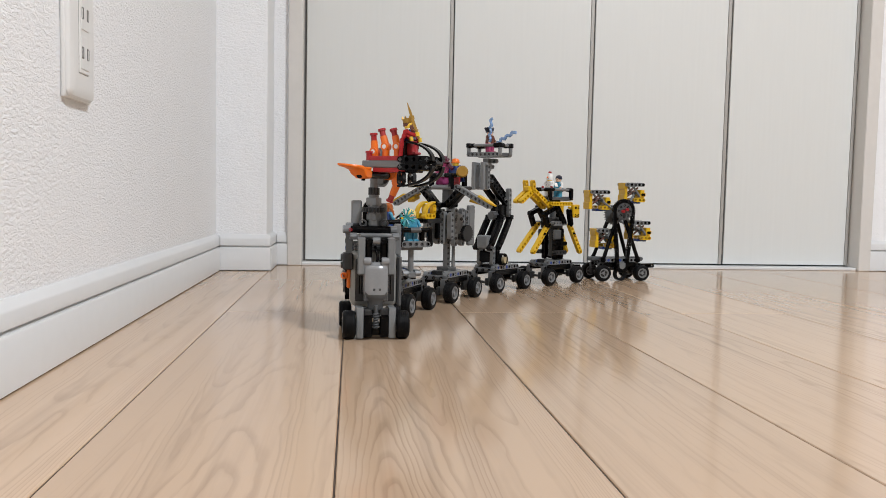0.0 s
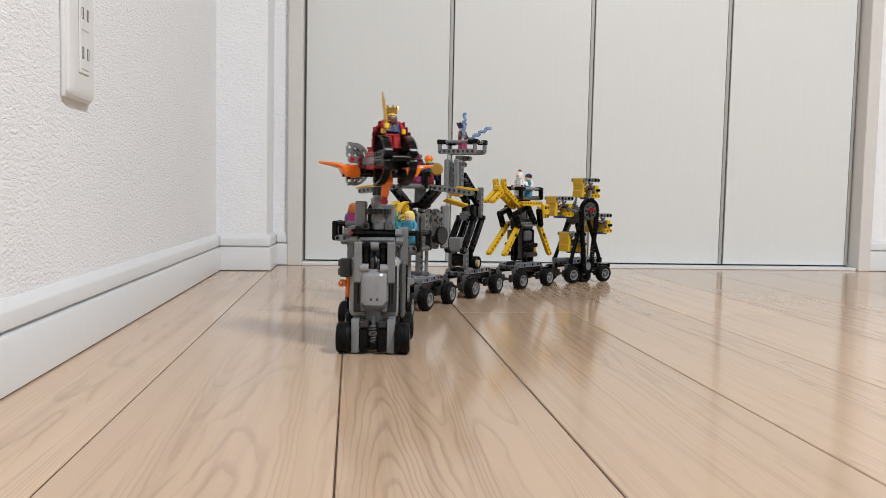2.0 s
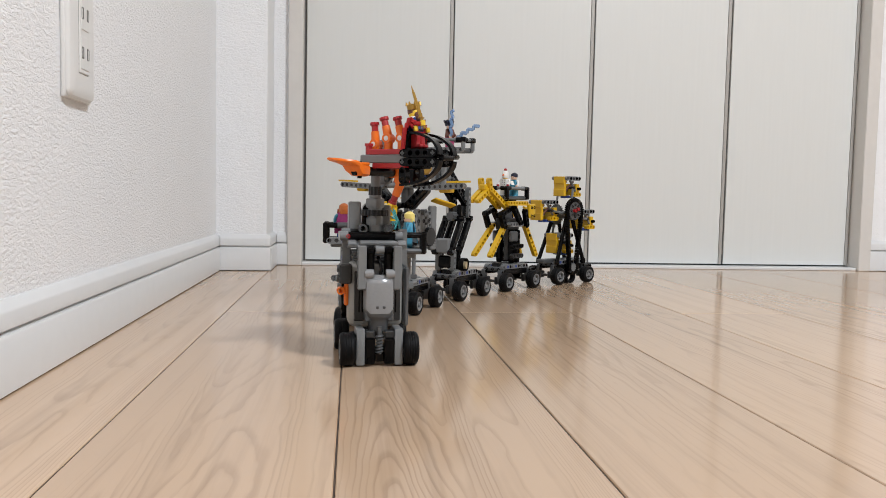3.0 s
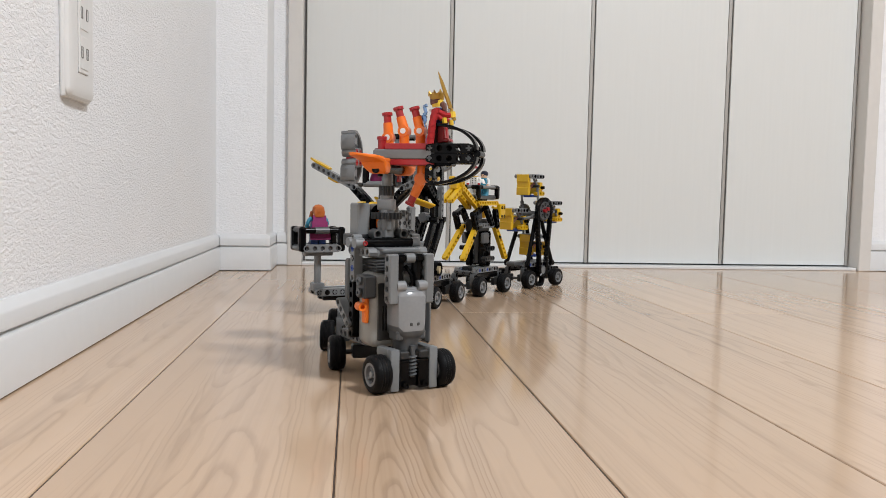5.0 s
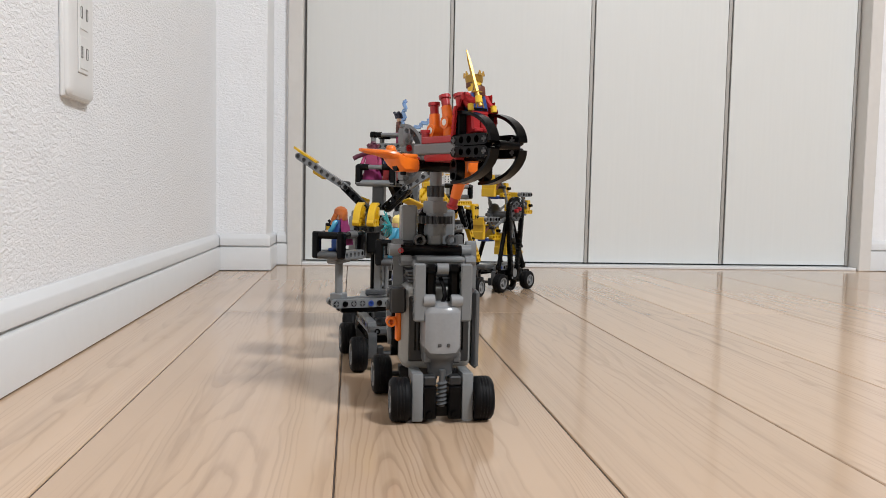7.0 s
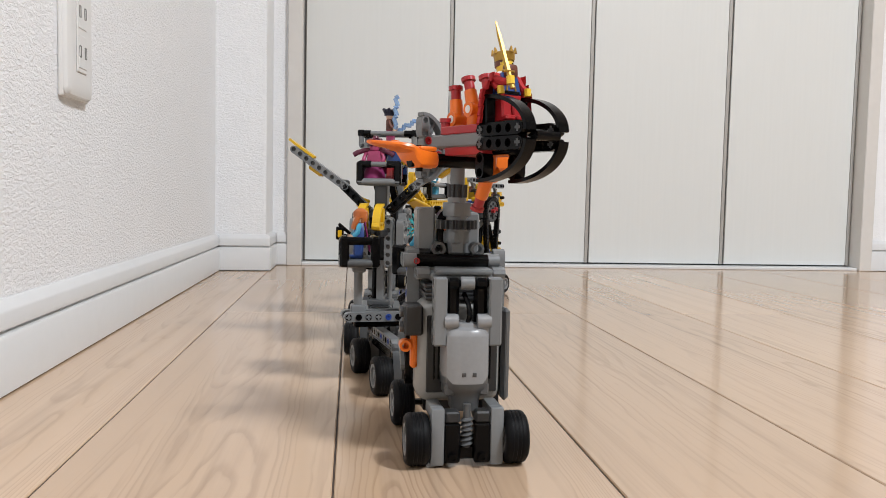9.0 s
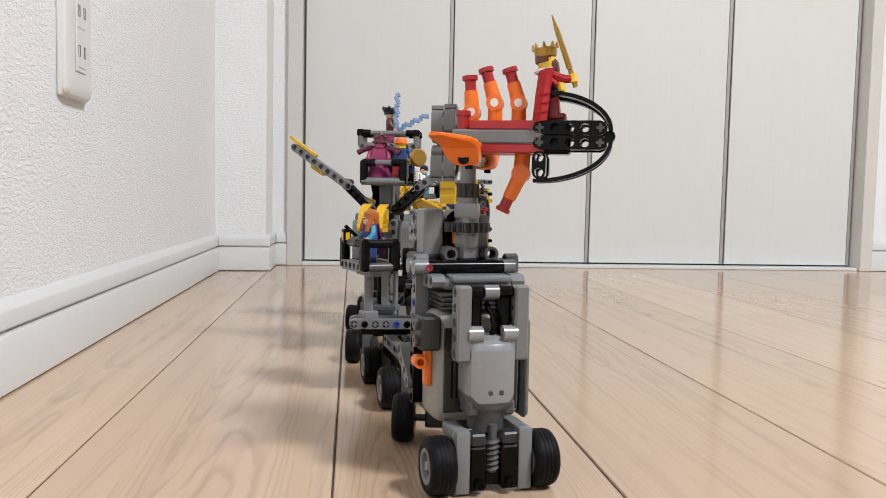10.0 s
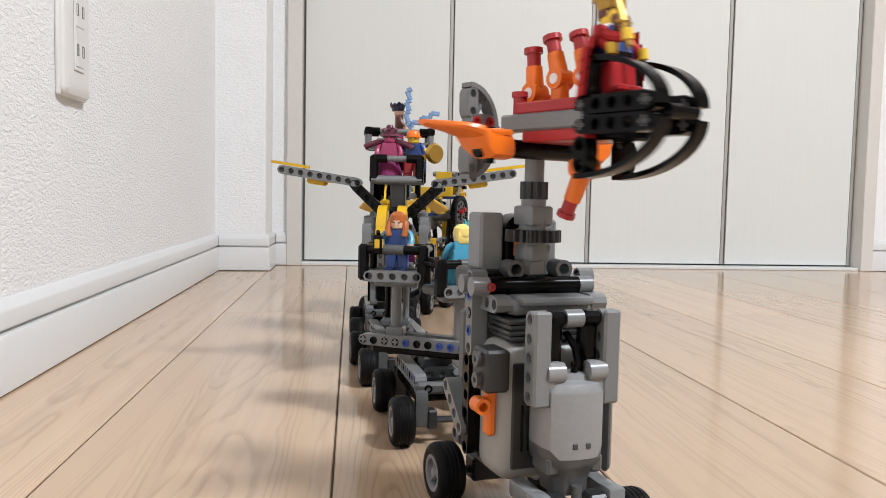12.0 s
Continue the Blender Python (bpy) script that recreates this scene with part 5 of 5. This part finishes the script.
def bird_car():
    car = trailer(4, "bird_car", "grey and yellow toy bird with flapping wings on a trailer")
    base, turned = set(car.children), Matrix.Rotation(radians(-14), 4, "Z")   # the bird stands turned on its post
    lay(car, 9, LG, (0.0, 0.0, 0.044), (0.0, 0.0, 0.2), name="post")
    for y in (-0.008, 0.008):
        bar(car, "post", BK if y < 0 else LG, (-0.006, y, 0.044), (-0.006, y, 0.090), 0.0026)
    chunk(car, "post_foot", MG, (0.0, 0, 0.0450), (0.018, 0.024, 0.006), 0.001)
    for s in (-1, 1):
        for x, n, z in ((-0.014, 6, 0.090), (-0.005, 7, 0.084), (0.011, 7, 0.084), (0.0195, 5, 0.094)):
            lay(car, n, LG, (x, s * 0.0235, z), (x, s * 0.0235, 1), name="body_beam")
        chunk(car, "body_panel", LG, (0.003, s * 0.0240, 0.1130), (0.0150, 0.0060, 0.0300), 0.002, seg=2)
        pins(car, DG, [(x, s * 0.0250, z) for x in (-0.012, 0.0, 0.012) for z in (0.092, 0.120)], length=0.006)
        chunk(car, "tail_panel", LG, (-0.030, s * 0.020, 0.1100), (0.014, 0.0076, 0.060), 0.002)
        part("body_gear", gear(bm_new(), 0.0125, 20, 0.005, Matrix.Translation((-0.010, s * 0.0300, 0.0990)) @ AXES["y"]), DG, car, "dark grey gear")
    chunk(car, "body_core", BK, (0.0, 0, 0.1100), (0.036, 0.0200, 0.0420), 0.002)
    for y in (-0.012, 0.012):
        lay(car, 6, LG, (0.0215, y, 0.0870), (0.0215, y, 1.0), 90, name="body_beam")
    lay(car, 5, BK, (-0.016, 0.0, 0.1400), (0.02, 0.0, 0.1400))
    # yellow beak: hooped front
    for y in (-0.0078, 0.0078):
        bm = bm_new()
        band(bm, arc_xz(0.0390, y, 0.1230, 0.0210, 90, 0, 12, 0.0200), 0.0074, 0.0024, (0, 1, 0))
        beam(bm, 3, along((0.0420, y, 0.1240), (0.09, y, 0.1240)))
        beam(bm, 2, along((0.0410, y, 0.1300), (0.0410, y, 0.2)), high=0.0060, hole=0.0018)
        part("beak_hoop", bm, YE, car, "yellow curved hoop")
    chunk(car, "beak_base", DG, (0.0400, 0, 0.1170), (0.0300, 0.0240, 0.0070), 0.001)
    pins(car, BK, [(0.0555, y, 0.1170) for y in (-0.008, 0, 0.008)], axis="x", length=0.004)
    # yellow tail feathers
    for s in (-1, 1):
        bm = bm_new()
        box(bm, -0.0420, s * 0.0300, 0.1440, 0.0360, 0.0120, 0.0030, 0.001, pose(0, 0, 0, s * 20, -14, s * -20))
        part("tail_feather", bm, YE, car, "yellow pointed panel")
    # wings
    for s in (-1, 1):
        lay(car, 5, BK, (0.016, s * 0.012, 0.1400), (0.016, s * 0.040, 0.1660), name="wing_strut")
        lay(car, 5, DG, (0.006, s * 0.012, 0.1380), (0.006, s * 0.040, 0.1640), name="wing_strut")
        bm = bm_new()
        rod(bm, (-0.010, 0, 0), (0.014, 0, 0), 0.0030)
        w = part("wing", bm, DG, car, "jointed grey and yellow wing")
        part("wing_beam", beam_mesh(9, LG), None, w, "", along((0.012, s * -0.006, -0.001), (0.012, s * 0.080, 0.000)))
        bm = bm_new()
        box(bm, 0.004, s * 0.0290, -0.0040, 0.014, 0.0160, 0.0085, 0.0015)
        box(bm, 0.006, s * 0.0190, -0.0020, 0.012, 0.0100, 0.0060, 0.0015)
        part("wing_feather", bm, YE, w, "yellow wing panel")
        bm = bm_new()
        vs = [bm.verts.new((x, s * y, z)) for z in (0.0038, 0.0062) for x, y in ((0.0155, 0.036), (0.0155, 0.0600), (0.0110, 0.0690), (0.0070, 0.054), (0.009, 0.036))]
        bm.faces.new(vs[:5])
        bm.faces.new(vs[5:])
        for i in range(5):
            bm.faces.new((vs[i], vs[(i + 1) % 5], vs[5 + (i + 1) % 5], vs[5 + i]))
        part("wing_edge", bm, YE, w, "yellow wing edge")

        def flap(t, s=s):
            return turned @ pose(0.004, s * 0.0380, 0.1650) @ Matrix.Rotation(radians(s * glide(WINGS, t)), 4, "X")
        MOVES.append((w, flap, 0.2))
    # seat on top
    chunk(car, "neck", MG, (0.0, 0, 0.1520), (0.012, 0.013, 0.026), 0.001)
    railing(car, 0.0, 0.0, 0.1660, 0.042, 0.030, holes=False)
    for ob in car.children:
        if ob not in base:
            ob.matrix_basis = turned @ ob.matrix_basis
    seat_doll(doll("pink_figure", "dark pink toy figure with cape standing on the bird", PINK, PINK, PINK, PINK, PINK, HAIR_P, "bun", [BK, CAPE_M]), on(4), turned @ pose(0.002, -0.0080, 0.1690))
    seat_doll(doll("shield_figure", "toy figure in blue with orange cap and round gold shield", NAVY, BL, RD, SKIN, SKIN, OR, "cap", [BK, NAVY, GOLD]), on(4), turned @ pose(-0.002, 0.0120, 0.1690))


def railing(car, x, y, z, wide, deep, rail=0.0175, holes=True, post=None):
    """A railed platform: floor, beams, posts and black rails."""
    chunk(car, "platform", MG, (x, y, z), (deep, wide - 0.008, 0.0055), 0.0008)
    for s in (-1, 1):
        if not holes:
            bar(car, "floor_rod", LG, (x + s * deep / 2, y - wide / 2, z), (x + s * deep / 2, y + wide / 2, z), 0.0036, 14)
        else:
            lay(car, int(round((wide - 0.008) / U)) + 1, LG, (x + s * deep / 2, y - wide / 2 + 0.004, z), (x + s * deep / 2, y + 1, z))
        bar(car, "rail", LG, (x + s * deep / 2, y - wide / 2, z + rail), (x + s * deep / 2, y + wide / 2, z + rail), 0.0025)
        bar(car, "rail", LG, (x - deep / 2, y + s * (wide / 2 - 0.002), z + rail), (x + deep / 2, y + s * (wide / 2 - 0.002), z + rail), 0.0025)
        for u in (-1, 1):
            bm = bm_new()
            px, py = x + u * deep / 2, y + s * (wide / 2 - 0.002)
            if post:
                bar(car, "post", post, (px, py, z), (px, py, z + rail - 0.003), 0.0031)
                box(bm, px, py, z + rail, 0.0076, 0.0076, 0.0076, 0.0014)
            else:
                box(bm, px, py, z + rail / 2, 0.0070, 0.0070, rail + 0.005, 0.0014)
            rod(bm, (px, py, z + rail), (px, py - s * 0.0110, z + rail), 0.0035)
            rod(bm, (px, py, z + rail), (px - u * 0.0090, py, z + rail), 0.0035)
            part("corner_post", bm, BK, car)


def arm_car():
    car = trailer(6, "arm_car", "toy trailer with a folded black and grey lifting arm")
    base = set(car.children)
    bm = bm_new()
    lathe(bm, [(0.0088, -0.003), (0.0098, -0.004), (0.0098, 0.004), (0.0088, 0.003)], Matrix.Translation((-0.006, 0.022, 0.0520)) @ AXES["y"], 20, hollow=True)
    part("small_wheel", bm, RUB, car, "small black pulley wheel")
    bar(car, "hub", TAN, (-0.014, 0.016, 0.0500), (-0.014, 0.024, 0.0500), 0.0060, 16)
    for s in (-1, 1):
        lay(car, 4, LG, (0.010, s * 0.012, 0.046), (0.010, s * 0.012, 0.2))
        lay(car, 3, BK, (0.0, s * 0.014, 0.048), (0.0, s * 0.014, 0.2))
        # parallel links, leaning back then forward
        for dx in (0.0, -0.025):
            a, b = (0.020 + dx, s * 0.013, 0.0700), (-0.014 + dx, s * 0.013, 0.1200)
            lay(car, 8, BK, a, b, name="lower_link")
            part("link_shell", box(bm_new(), 0.0305, -s * 0.0006, 0.0, 0.0440, 0.0060, 0.0124, 0.0022, seg=2), BK, car, "", along(a, b))
            chunk(car, "link_bar", BK, (b[0], s * 0.0090, b[2]), (0.0074, 0.0180, 0.0074), 0.001)
        lay(car, 6, LG, (-0.034, s * 0.012, 0.1240), (-0.034, s * 0.012, 0.3), name="elbow_beam")
        chunk(car, "elbow_block", BK, (-0.024, s * 0.0075, 0.1300), (0.020, 0.0070, 0.0220), 0.002)
        lay(car, 8, BK, (-0.030, s * 0.009, 0.1420), (0.018, s * 0.009, 0.1780), name="upper_link")
        lay(car, 8, BK, (-0.036, s * 0.005, 0.1520), (0.012, s * 0.005, 0.1880), name="upper_link")
        lay(car, 5, LG, (0.024, s * 0.008, 0.1680), (0.024, s * 0.008, 0.3))
        chunk(car, "mast_panel", LG, (0.0370, s * 0.0085, 0.1860), (0.0056, 0.0070, 0.0440), 0.001)
        chunk(car, "mast_rung", LG, (0.0310, s * 0.0085, 0.2050), (0.0150, 0.0060, 0.0050), 0.001)
        pins(car, MG, [(-0.014, s * 0.013, 0.1180), (0.020, s * 0.013, 0.0720), (-0.022, s * 0.009, 0.1500), (0.018, s * 0.009, 0.1780)], length=0.012)
    chunk(car, "lower_block", LG, (0.016, 0, 0.0800), (0.013, 0.022, 0.022), 0.002)
    chunk(car, "lower_block", BK, (0.004, 0, 0.0560), (0.022, 0.022, 0.018), 0.002)
    part("worm_gear", gear(bm_new(), 0.007, 8, 0.014, Matrix.Translation((-0.008, 0, 0.1230)) @ AXES["x"]), MG, car, "grey worm gear")
    bm = bm_new()
    box(bm, 0.016, 0, 0.2090, 0.0110, 0.0110, 0.0200, 0.001)
    lift = part("lift_platform", bm, LG, car, "railed platform on a short mast")
    lay(lift, 3, LG, (0.020, 0.0, 0.2060), (0.0, 0.0, 0.2060))
    lay(lift, 3, LG, (0.010, -0.004, 0.2150), (0.010, 0.02, 0.2150))
    railing(lift, 0.010, 0.0, 0.2250, 0.065, 0.030, 0.0145, post=LG)

    def raise_(t):
        d = glide(LIFT, t)
        return pose(0.022, -0.45 * d, d)
    for ob in car.children:
        # the arm stands on the forward half of its trailer
        if ob not in base:
            ob.matrix_basis = Matrix.Translation((0.022, 0, 0)) @ ob.matrix_basis
    MOVES.append((lift, raise_, 0.4))
    bolt = doll("bolt_figure", "dark-haired toy figure with clear zigzag bolts on the lifted platform", BROWN, BROWN, PINK, PALE, PALE, HAIR_B, "short", [BK, ICE])
    seat_doll(bolt, lambda t: car_pose(t, 6) @ raise_(t), pose(0.010, 0.0, 0.2280) @ pose(0, 0, 0, 0, 0, 90))


def horse_car():
    car = trailer(8, "horse_car", "yellow toy horse on a black column on a trailer")
    for s in (-1, 1):
        lay(car, 7, BK, (0.004, s * 0.012, 0.0470), (0.004, s * 0.012, 0.2))
        lay(car, 7, BK, (-0.012, s * 0.012, 0.0470), (-0.012, s * 0.012, 0.2))
        lay(car, 4, DG, (-0.012, s * 0.020, 0.0560), (0.02, s * 0.020, 0.0560))
        lay(car, 4, BK, (-0.012, s * 0.020, 0.0720), (0.02, s * 0.020, 0.0720))
        chunk(car, "motor_side", MG, (0.006, s * 0.017, 0.0880), (0.020, 0.006, 0.018), 0.002)
        lay(car, 5, LG, (-0.014, s * 0.017, 0.1080), (0.02, s * 0.017, 0.1080))
        # shoulders and haunches, jointed black
        lay(car, 4, BK, (0.020, s * 0.016, 0.1330), (0.044, s * 0.016, 0.1240), name="shoulder")
        lay(car, 4, BK, (0.042, s * 0.016, 0.1260), (0.030, s * 0.016, 0.1000), name="shoulder")
        lay(car, 4, BK, (-0.028, s * 0.016, 0.1300), (-0.036, s * 0.016, 0.1000), name="haunch")
        lay(car, 5, BK, (0.014, s * 0.022, 0.1360), (-0.010, s * 0.022, 0.1060))
        # legs
        for x, lean, n, z in ((0.026, 0.044, 9, 0.1060), (-0.036, -0.026, 8, 0.1040)):
            lay(car, n, YE, (x, s * 0.0120, z), (x + lean, s * 0.0160, z - 0.047), name="leg")
            pins(car, BK, [(x, s * 0.0125, z), (x + lean * 0.34, s * 0.0138, z - 0.016)], length=0.0086)
        lay(car, 8, YE, (-0.036, s * 0.012, 0.1430), (0.03, s * 0.012, 0.1430), name="flank")
        # neck and head
        lay(car, 8, YE, (0.016, s * 0.008, 0.1360), (0.064, s * 0.008, 0.1660), name="neck")
        lay(car, 3, YE, (0.064, s * 0.008, 0.1640), (0.070, s * 0.008, 0.2), name="ear")
        lay(car, 5, YE, (0.066, s * 0.0060, 0.1640), (0.096, s * 0.0060, 0.1440), name="muzzle")
        chunk(car, "hind_panel", YE, (-0.044, s * 0.0180, 0.1300), (0.0180, 0.0076, 0.0240), 0.0015)
        pins(car, BK, [(-0.044 + dx, s * 0.0190, 0.1300 + dz) for dx in (-0.004, 0.004) for dz in (-0.008, 0.006)], length=0.007)
    chunk(car, "head_top", YE, (0.068, 0, 0.1680), (0.0140, 0.0140, 0.0100), 0.002)
    chunk(car, "body_core", DG, (0.0, 0, 0.1080), (0.034, 0.0260, 0.020), 0.002)
    chunk(car, "saddle", BK, (0.0, 0, 0.1480), (0.0200, 0.0220, 0.0120), 0.0015)
    chunk(car, "column_core", BK, (-0.004, 0, 0.0760), (0.013, 0.012, 0.060), 0.0015)
    bar(car, "column_tube", MG, (-0.002, 0.0, 0.048), (-0.002, 0.0, 0.140), 0.0060, 16)
    bar(car, "tail_bar", YE, (-0.048, 0, 0.136), (-0.066, 0.0, 0.1330), 0.0022)
    chunk(car, "tail_tuft", OR, (-0.068, 0, 0.1330), (0.010, 0.0080, 0.0080), 0.002)
    railing(car, -0.004, 0.0, 0.1520, 0.034, 0.060, 0.0160)
    seat_doll(doll("hen_figure", "toy figure in white hen suit riding the yellow horse", WHITE, WHITE, WHITE, RD, SKIN, WHITE, "comb", [BK, RD, OR]), on(8), pose(0.010, 0, 0.1552))
    seat_doll(doll("rider_figure", "black-haired toy figure in pale blue behind the hen rider", AQUA, WHITE, AQUA, PALE, PALE, HAIR_B, "plain", [BK]), on(8), pose(-0.010, 0.004, 0.1540))


def ferris_car():
    car = trailer(10, "ferris_wheel_car", "toy trailer with a yellow four-basket ferris wheel")
    hz, cz = 0.1230, 0.1310
    chunk(car, "end_beam", MG, (0, 0, 0.0400), (0.110, 0.020, 0.0076), 0.002)
    # crossed black struts and the chain drive on the near side
    for s in (-1, 1):
        for x in (0.036, -0.036):
            bar(car, "strut", BK, (x, s * 0.022, 0.040), (x * 0.20, s * 0.016, hz - 0.004), 0.0036)
            chunk(car, "strut_foot", BK, (x, s * 0.022, 0.0400), (0.008, 0.008, 0.010), 0.002)
    bar(car, "hub_axle", DG, (0, -0.030, hz), (0, 0.032, hz), 0.0030)
    bar(car, "gear_hub", DG, (0, 0.022, cz), (0, 0.032, cz), 0.0052, 16)
    pins(car, BK, [(0.0108 * math.cos(k * math.pi / 4), 0.0292, cz + 0.0108 * math.sin(k * math.pi / 4)) for k in range(8)], r=0.0022, length=0.0030)
    bm = bm_new()
    pts = [(0.0195 * math.sin(radians(a)), 0.0275, cz + 0.0195 * math.cos(radians(a))) for a in range(-100, 101, 10)]
    pts += [(0.0205 - (0.0205 - 0.0085) * u, 0.0275, cz - 0.004 - (cz - 0.036) * u) for u in (0.25, 0.5, 0.75)]
    pts += [(0.0100 * math.sin(radians(a)), 0.0275, 0.0290 + 0.0100 * math.cos(radians(a))) for a in range(110, 251, 20)]
    pts += [(-0.0205 + (0.0205 - 0.0085) * u, 0.0275, cz - 0.004 - (cz - 0.036) * u) for u in (0.75, 0.5, 0.25)]
    links = pts + [pts[0]]
    for p, q in zip(links, links[1:]):
        d = Vector(q) - Vector(p)
        m = max(1, int(d.length / 0.0040))
        for j in range(m):
            c = Vector(p) + d * ((j + 0.5) / m)
            box(bm, c.x, c.y, c.z, d.length / m * 0.97, 0.0074, 0.0066, 0.0006, Matrix.Rotation(-math.atan2(d.z, d.x), 4, "Y"))
    part("chain", bm, BK, car, "black link chain")
    part("chain_gear", gear(bm_new(), 0.0172, 24, 0.0050, Matrix.Translation((0, 0.0275, cz)) @ AXES["y"]), MG, car, "dark grey chain gear")
    part("chain_gear", gear(bm_new(), 0.0078, 12, 0.0050, Matrix.Translation((0, 0.0275, 0.0290)) @ AXES["y"]), LG, car, "light grey chain gear")
    bm = bm_new()
    lathe(bm, [(0.0080, -0.004), (0.0120, -0.005), (0.0122, 0.005), (0.0080, 0.004)], Matrix.Translation((0, 0.0200, 0.0125)) @ AXES["y"], 24, hollow=True)
    part("middle_wheel", bm, RUB, car, "black rubber middle wheel")
    pins(car, RD, [(0.004, 0.0325, cz), (-0.004, 0.0325, cz + 0.003)], r=0.0030, length=0.006)
    # turning spokes
    bm = bm_new()
    rod(bm, (0, -0.020, 0), (0, 0.020, 0), 0.0070, seg=16)
    wheel = part("spoke_wheel", bm, MG, car, "grey spoked wheel")
    part("spoke_gear", gear(bm_new(), 0.0190, 24, 0.0046, Matrix.Translation((0, -0.014, 0)) @ AXES["y"]), MG, wheel)
    for k in range(4):
        a = radians(90 * k)
        for y in (-0.017, 0.017):
            bm = bm_new()
            rod(bm, (0.004 * math.cos(a), y, 0.004 * math.sin(a)), (0.052 * math.cos(a), y, 0.052 * math.sin(a)), 0.0021, seg=8)
            rod(bm, (0.012 * math.cos(a), y, 0.012 * math.sin(a)), (0.024 * math.cos(a), y, 0.024 * math.sin(a)), 0.0034, seg=10)
            part("spoke", bm, LG, wheel)
        part("spoke_rod", rod(bm_new(), (0.05 * math.cos(a), -0.020, 0.05 * math.sin(a)), (0.05 * math.cos(a), 0.020, 0.05 * math.sin(a)), 0.0026), DG, wheel)

    # seen from the near side the wheel turns against the clock
    MOVES.append((wheel, lambda t: pose(0, 0, hz) @ Matrix.Rotation(radians(ferris(t)), 4, "Y"), 0.4))
    for k in range(4):
        bm = bm_new()
        rod(bm, (0, -0.0180, 0.0140), (0, 0.0180, 0.0140), 0.0028)
        g = part("gondola", bm, DG, car, "yellow and grey hanging basket")
        for s in (-1, 1):
            part("gondola_beam", beam_mesh(5, LG), None, g, "", along((-0.016, s * 0.0140, 0.0145), (0.1, s * 0.0140, 0.0145)))
            part("gondola_beam", beam_mesh(3, YE), None, g, "", along((-0.0180, s * 0.0140, -0.0145), (0.1, s * 0.0140, -0.0145)))
            pins(g, BK, [(x, s * 0.0142, 0.0145) for x in (-0.016, -0.008, 0.008)] + [(-0.0180, s * 0.0142, -0.0040)], length=0.0086)
            part("basket_rod", rod(bm_new(), (-0.0100, s * 0.0080, 0.0090), (0.0120, s * 0.0080, -0.0080), 0.0018), BROWN, g, "reddish-brown rod")
            part("basket_arm", rod(bm_new(), (-0.0140, s * 0.0100, -0.0080), (0.0020, s * 0.0100, 0.0120), 0.0022), LG, g)
        bm = bm_new()
        for z in (0.0112, -0.0112):
            box(bm, 0.0170, 0, z, 0.0072, 0.0250, 0.0130, 0.0008)
        box(bm, 0.0165, 0, 0, 0.0050, 0.0250, 0.0110, 0.0003)
        part("gondola_panel", bm, YE, g, "solid yellow notched end block")
        bm = bm_new()
        box(bm, -0.0180, 0, -0.0050, 0.0090, 0.0250, 0.0200, 0.0008)
        box(bm, -0.0215, 0, -0.0040, 0.0060, 0.0262, 0.0070, 0.0006)
        part("gondola_panel", bm, YE, g, "solid yellow end block")
        part("gondola_seat", box(bm_new(), -0.006, 0, -0.0190, 0.020, 0.020, 0.0045, 0.001), BL, g, "blue seat")

        def ride(t, k=k):
            a = radians(180 - (ferris(t) + 90 * k))
            return pose(0.052 * math.cos(a), 0, hz + 0.052 * math.sin(a))
        MOVES.append((g, ride, 0.4))


basket_car()
bird_car()
arm_car()
horse_car()
ferris_car()
floor_planks()


def motions():
    for ob, fn, step in MOVES:
        n = int(round(12.0 / step))
        walk(ob, [(12.0 * i / n, fn(12.0 * i / n)) for i in range(n + 1)])


motions()
